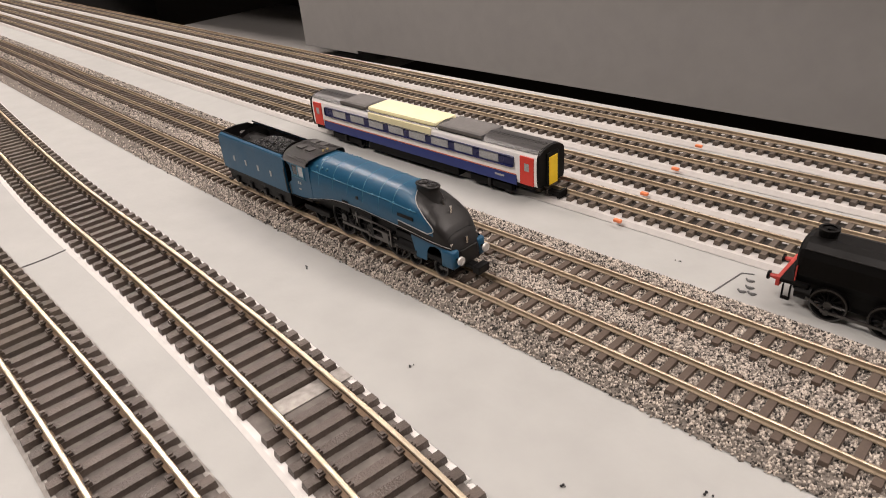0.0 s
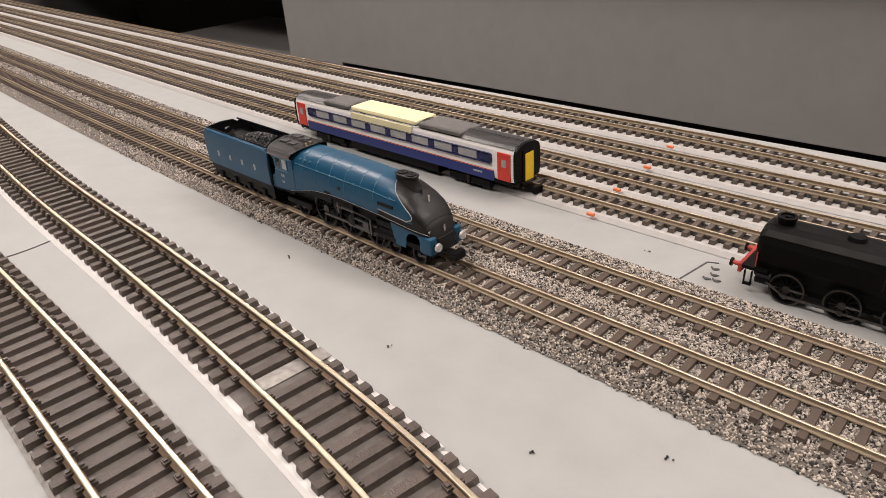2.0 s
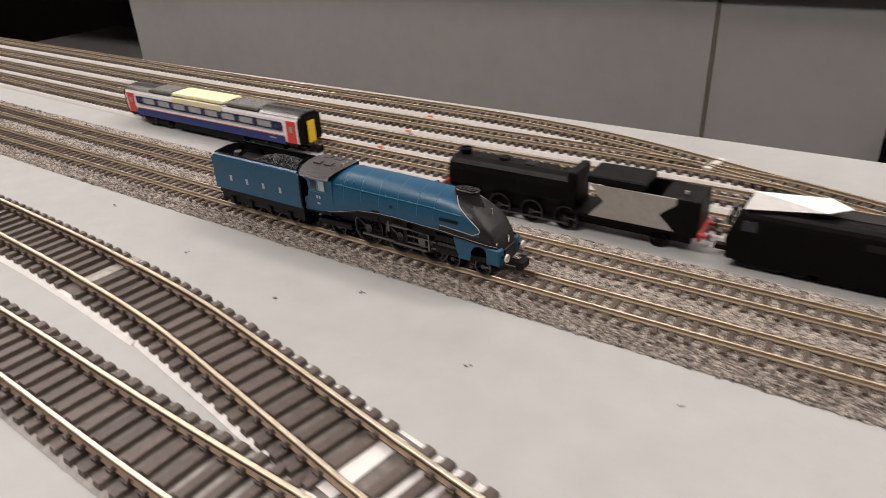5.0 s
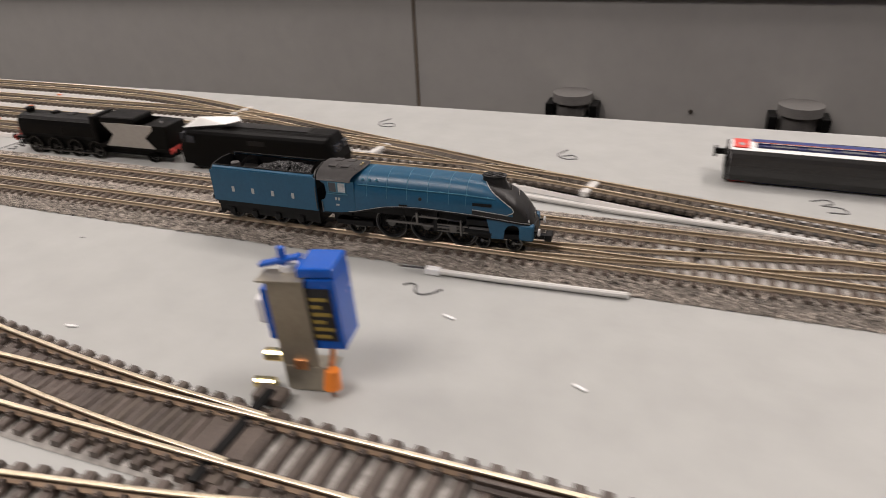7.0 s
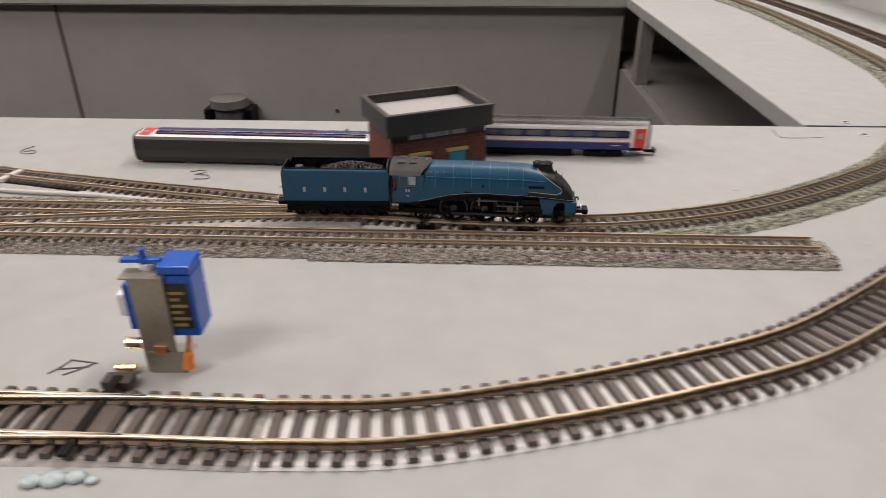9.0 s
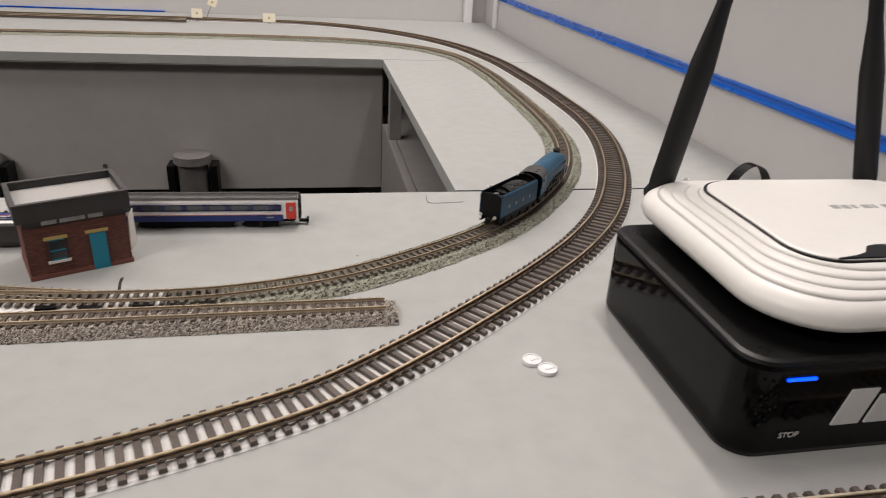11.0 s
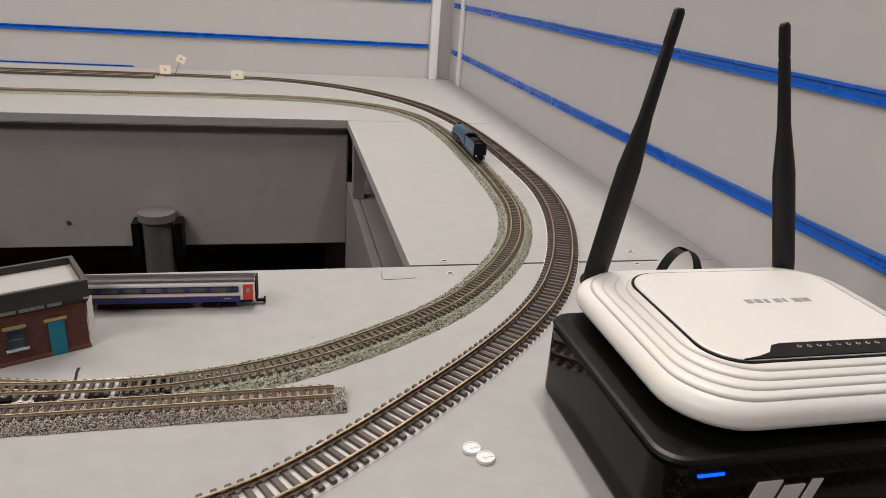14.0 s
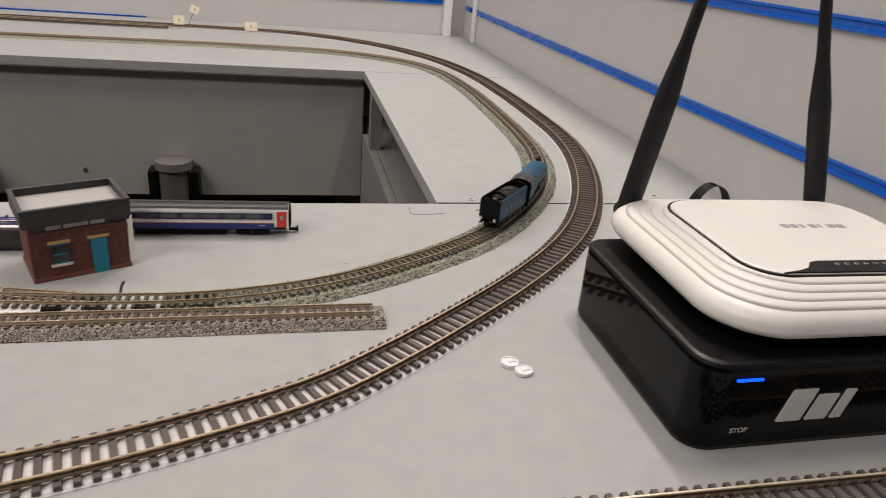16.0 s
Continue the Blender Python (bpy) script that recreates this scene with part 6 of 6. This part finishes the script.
for y, x in ((-0.1250, -0.898), (-0.0985, -0.902), (-0.0690, -0.904), (-0.0395, -0.908)):
    c = thing("solder_dot", pose(x, y, 0.0021), "orange solder and wire stub beside a yard rail", "solder dot", "solder dots")
    part("dot", box(-0.0016, 0.0016, -0.0008, 0.0008, 0, 0.0012, 0.0003), "copperwire", c)
for x, y in ((-0.735, -0.049), (-0.612, -0.096), (-0.490, -0.121), (-0.440, -0.180)):
    c = thing("rail_gap_pad", pose(x, y, 0.0021, 0, 0, -14), "white glue pad bridging rail ends", "glue pad", "white rail pads")
    part("pad", box(-0.0020, 0.0020, -0.0085, 0.0085, 0, 0.0026, 0.0006), "pipe", c)


def rod(points, label):
    r = thing("point_rod_tube", pose(0, 0, 0), label, "rod tube", "point rod tubes")
    part("tube", tube([(x, y, 0.0016) for x, y in points], 0.0012, 10), "pipe", r)
    x, y = points[0]
    part("end_block", box(x - 0.003, x + 0.003, y - 0.0015, y + 0.0015, 0.0003, 0.0030, 0.0004), "trimwhite", r)
    part("wire", cyl(0.0004, 0.0004, (x - 0.014, y - 0.001, 0.0024), (x, y, 0.0024), 8), "steel", r)


rod([(-0.536, -0.2125), (-0.508, -0.2120), (-0.462, -0.2100)], "grey plastic tube for a point rod beside the main track")
rod([(-0.60, -0.1330), (-0.525, -0.1330), (-0.475, -0.1400), (-0.426, -0.1440), (-0.39, -0.1500), (-0.37, -0.1550)], "grey plastic tube for a point rod beside the ladder")
rod([(-0.347, -0.1820), (-0.310, -0.1815), (-0.264, -0.1815), (-0.229, -0.1815)], "white plastic tube for a point rod beside the siding")
gb = thing("glue_blob", pose(-0.345, -0.3420, 0), "translucent blue-white glue blob beside the points", "glue")
bm = bmesh.new()
for dx, dy, r in ((0, 0, 0.004), (0.006, 0.001, 0.0032), (-0.006, -0.001, 0.0034), (0.011, 0.0, 0.002)):
    bmesh.ops.create_icosphere(bm, subdivisions=2, radius=r, matrix=Matrix.Translation((dx, dy, 0.0008)) @ Matrix.Diagonal((1, 0.8, 0.45, 1)))
part("blob", bm, "clutter", gb, smooth=True)
for x, y, a in ((-0.2480, -0.1815, 4), (-0.2260, -0.1835, 0), (-0.1990, -0.1825, -6)):
    c = thing("point_tie_block", pose(x, y, 0.0031, 0, 0, a), "black plastic tie block of the points beside the hut", "tie block", "point tie blocks")
    part("block", box(-0.0050, 0.0050, -0.0022, 0.0022, 0, 0.0020, 0.0004), "mattblack", c)
    part("slot", box(-0.0030, 0.0030, -0.0004, 0.0004, 0.0019, 0.0022), "soot", c)
c = thing("solder_dot", pose(-0.2130, -0.1850, 0.0031), "orange solder and wire stub beside the points", "solder dot", "solder dots")
part("dot", box(-0.0016, 0.0016, -0.0010, 0.0010, 0, 0.0010, 0.0003), "copperwire", c)
lv = thing("point_lever", pose(-0.2160, -0.1630, 0.002, 0, 8, 10), "small dark upright point lever beside the hut", "lever")
part("arm", prism([(-0.0008, 0), (0.0008, 0), (0.0014, 0.006), (0.0026, 0.0095), (0.0008, 0.0092), (-0.0002, 0.006)], -0.0004, 0.0004), "web", lv)
part("foot", box(-0.003, 0.003, -0.0012, 0.0012, -0.002, 0.0006), "black", lv)


def check_rail(ctrl, off, s0, s1, owner):
    """A short guard rail with flared ends beside a running rail."""
    pts = spline(ctrl, 0.003)
    x = pts[:, 0]
    pts = pts[(x >= s0) & (x <= s1)]
    return part("check_rail", sweep(pts, rail_profile(OO["zs"] - 0.0002, OO["zr"] - 0.0002, OO["head"], OO["foot"]), off), "sleeper", owner, "short dark guard rail")


points_fit = thing("turnout_fittings", pose(0, 0, 0), "black frog blocks, guard rails and tie bars of the turnouts", "turnout fittings")
check_rail(OO_A, 0.0064, -0.732, -0.698, points_fit)
check_rail(OO_B, -0.0064, -0.735, -0.700, points_fit)
check_rail(OO_B, 0.0064, -0.490, -0.455, points_fit)
check_rail(OO_C, -0.0064, -0.495, -0.460, points_fit)
for x, y in ((-0.556, -0.3160), (-0.345, -0.3195)):
    part("tie_bar", box(x - 0.0016, x + 0.0016, y - 0.0170, y + 0.0200, 0.0034, 0.0046, 0.0003), "black", points_fit, "black plastic tie bar")
    part("spring_plate", box(x - 0.0100, x + 0.0080, y - 0.0066, y + 0.0066, 0.0012, 0.0036, 0.0003), "sleeper", points_fit, "dark spring housing")
    part("tie_end", box(x - 0.0050, x + 0.0050, y + 0.0165, y + 0.0225, 0.0008, 0.0040, 0.0006), "sleeper", points_fit)
for x, y, a in ((-0.728, -0.3055, -5), (-0.488, -0.3240, 6)):
    part("frog_block", prism([(-0.0120, -0.0012), (0.0100, -0.0030), (0.0100, 0.0030), (-0.0120, 0.0012)], 0.0012, 0.0050, axis="z"), "sleeper", points_fit, "dark frog casting").matrix_basis = pose(x, y, 0, 0, 0, a)

for x, y, a in ((-0.9120, -0.2595, -5), (-0.7615, -0.2880, -10), (-0.7675, -0.3145, -2)):
    c = thing("white_gap_strip", pose(x, y, 0.0015, 0, 0, a), "white strip of bare underlay where a sleeper is missing", "gap strip", "bare track gaps")
    part("strip", box(-0.0030, 0.0030, -0.0125, 0.0125, 0, 0.0004, 0.0001), "underlay" if x > -0.8 else "underlaydirty", c)

build_sleepers()

# ---- what moves ----
ROUTE = spline(MAIN_F[2:4] + CROSS[0:1] + CROSS[1:-1] + CURVE, 0.002)
R0 = MAIN_F[2][0]
# seconds and how far the rear of the tender has come along the route
REAR = [(0, 0.0980), (2.3, 0.0980), (2.6, 0.0995), (3.0, 0.1075), (5.5, 0.2880), (6.0, 0.3560), (6.5, 0.4300), (7.0, 0.5090), (7.5, 0.5910), (8.0, 0.6690), (8.5, 0.7505),
        (9.0, 0.8345), (9.5, 0.9175), (10.0, 0.9985), (12.3, 1.4540), (12.9, 1.5780), (13.5, 1.7020), (13.65, 1.7090), (14.0, 1.6560), (14.5, 1.5500), (15.0, 1.4400), (15.5, 1.3320), (16.0, 1.2140)]


def rear_at(t):
    """Smooth monotone-ish interpolation through the knots."""
    T = [k[0] for k in REAR]
    S = [k[1] for k in REAR]
    n = len(T)
    h = [T[i + 1] - T[i] for i in range(n - 1)]
    d = [(S[i + 1] - S[i]) / h[i] for i in range(n - 1)]
    m = [0.0] * n
    for i in range(1, n - 1):
        m[i] = 0.0 if d[i - 1] * d[i] <= 0 else (h[i - 1] + h[i]) * 3 / ((2 * h[i] + h[i - 1]) / d[i - 1] + (h[i] + 2 * h[i - 1]) / d[i])
    m[-1] = d[-1]
    i = max(0, min(n - 2, int(np.searchsorted(T, t, side="right")) - 1))
    u = (t - T[i]) / h[i]
    return S[i] * (1 + 2 * u) * (1 - u) ** 2 + m[i] * h[i] * u * (1 - u) ** 2 + S[i + 1] * u * u * (3 - 2 * u) + m[i + 1] * h[i] * u * u * (u - 1)


def on_route(s, a, b):
    """The pose of a vehicle whose own x = 0 is at s, resting on its axles at a and b."""
    x, y, _ = along(ROUTE, [s + a, s + b])
    ang = math.atan2(y[1] - y[0], x[1] - x[0])
    return Matrix.Translation((x[0] - a * math.cos(ang), y[0] - a * math.sin(ang), Z_RAIL)) @ Matrix.Rotation(ang, 4, "Z")


def motions():
    times = [k * 0.1 for k in range(161)]
    walk(tender, [(t, on_route(rear_at(t), 0.0075, 0.0420)) for t in times])
    walk(engine, [(t, on_route(rear_at(t) + TL + 0.0023, 0.029, 0.075)) for t in times])
    fine = [k / 30 for k in range(481)]
    for hub, x, r in WHEELS:
        walk(hub, [(t, pose(x, 0, r, 0, math.degrees((rear_at(t) / r) % math.tau), 0)) for t in fine])
    for rod, x, y, crank, s in RODS:
        rows = []
        for t in fine:
            a = rear_at(t) / 0.0068 + (0 if s < 0 else math.pi / 2)
            rows.append((t, pose(x + crank * math.sin(a), y, 0.0068 + crank * math.cos(a))))
        walk(rod, rows)


motions()
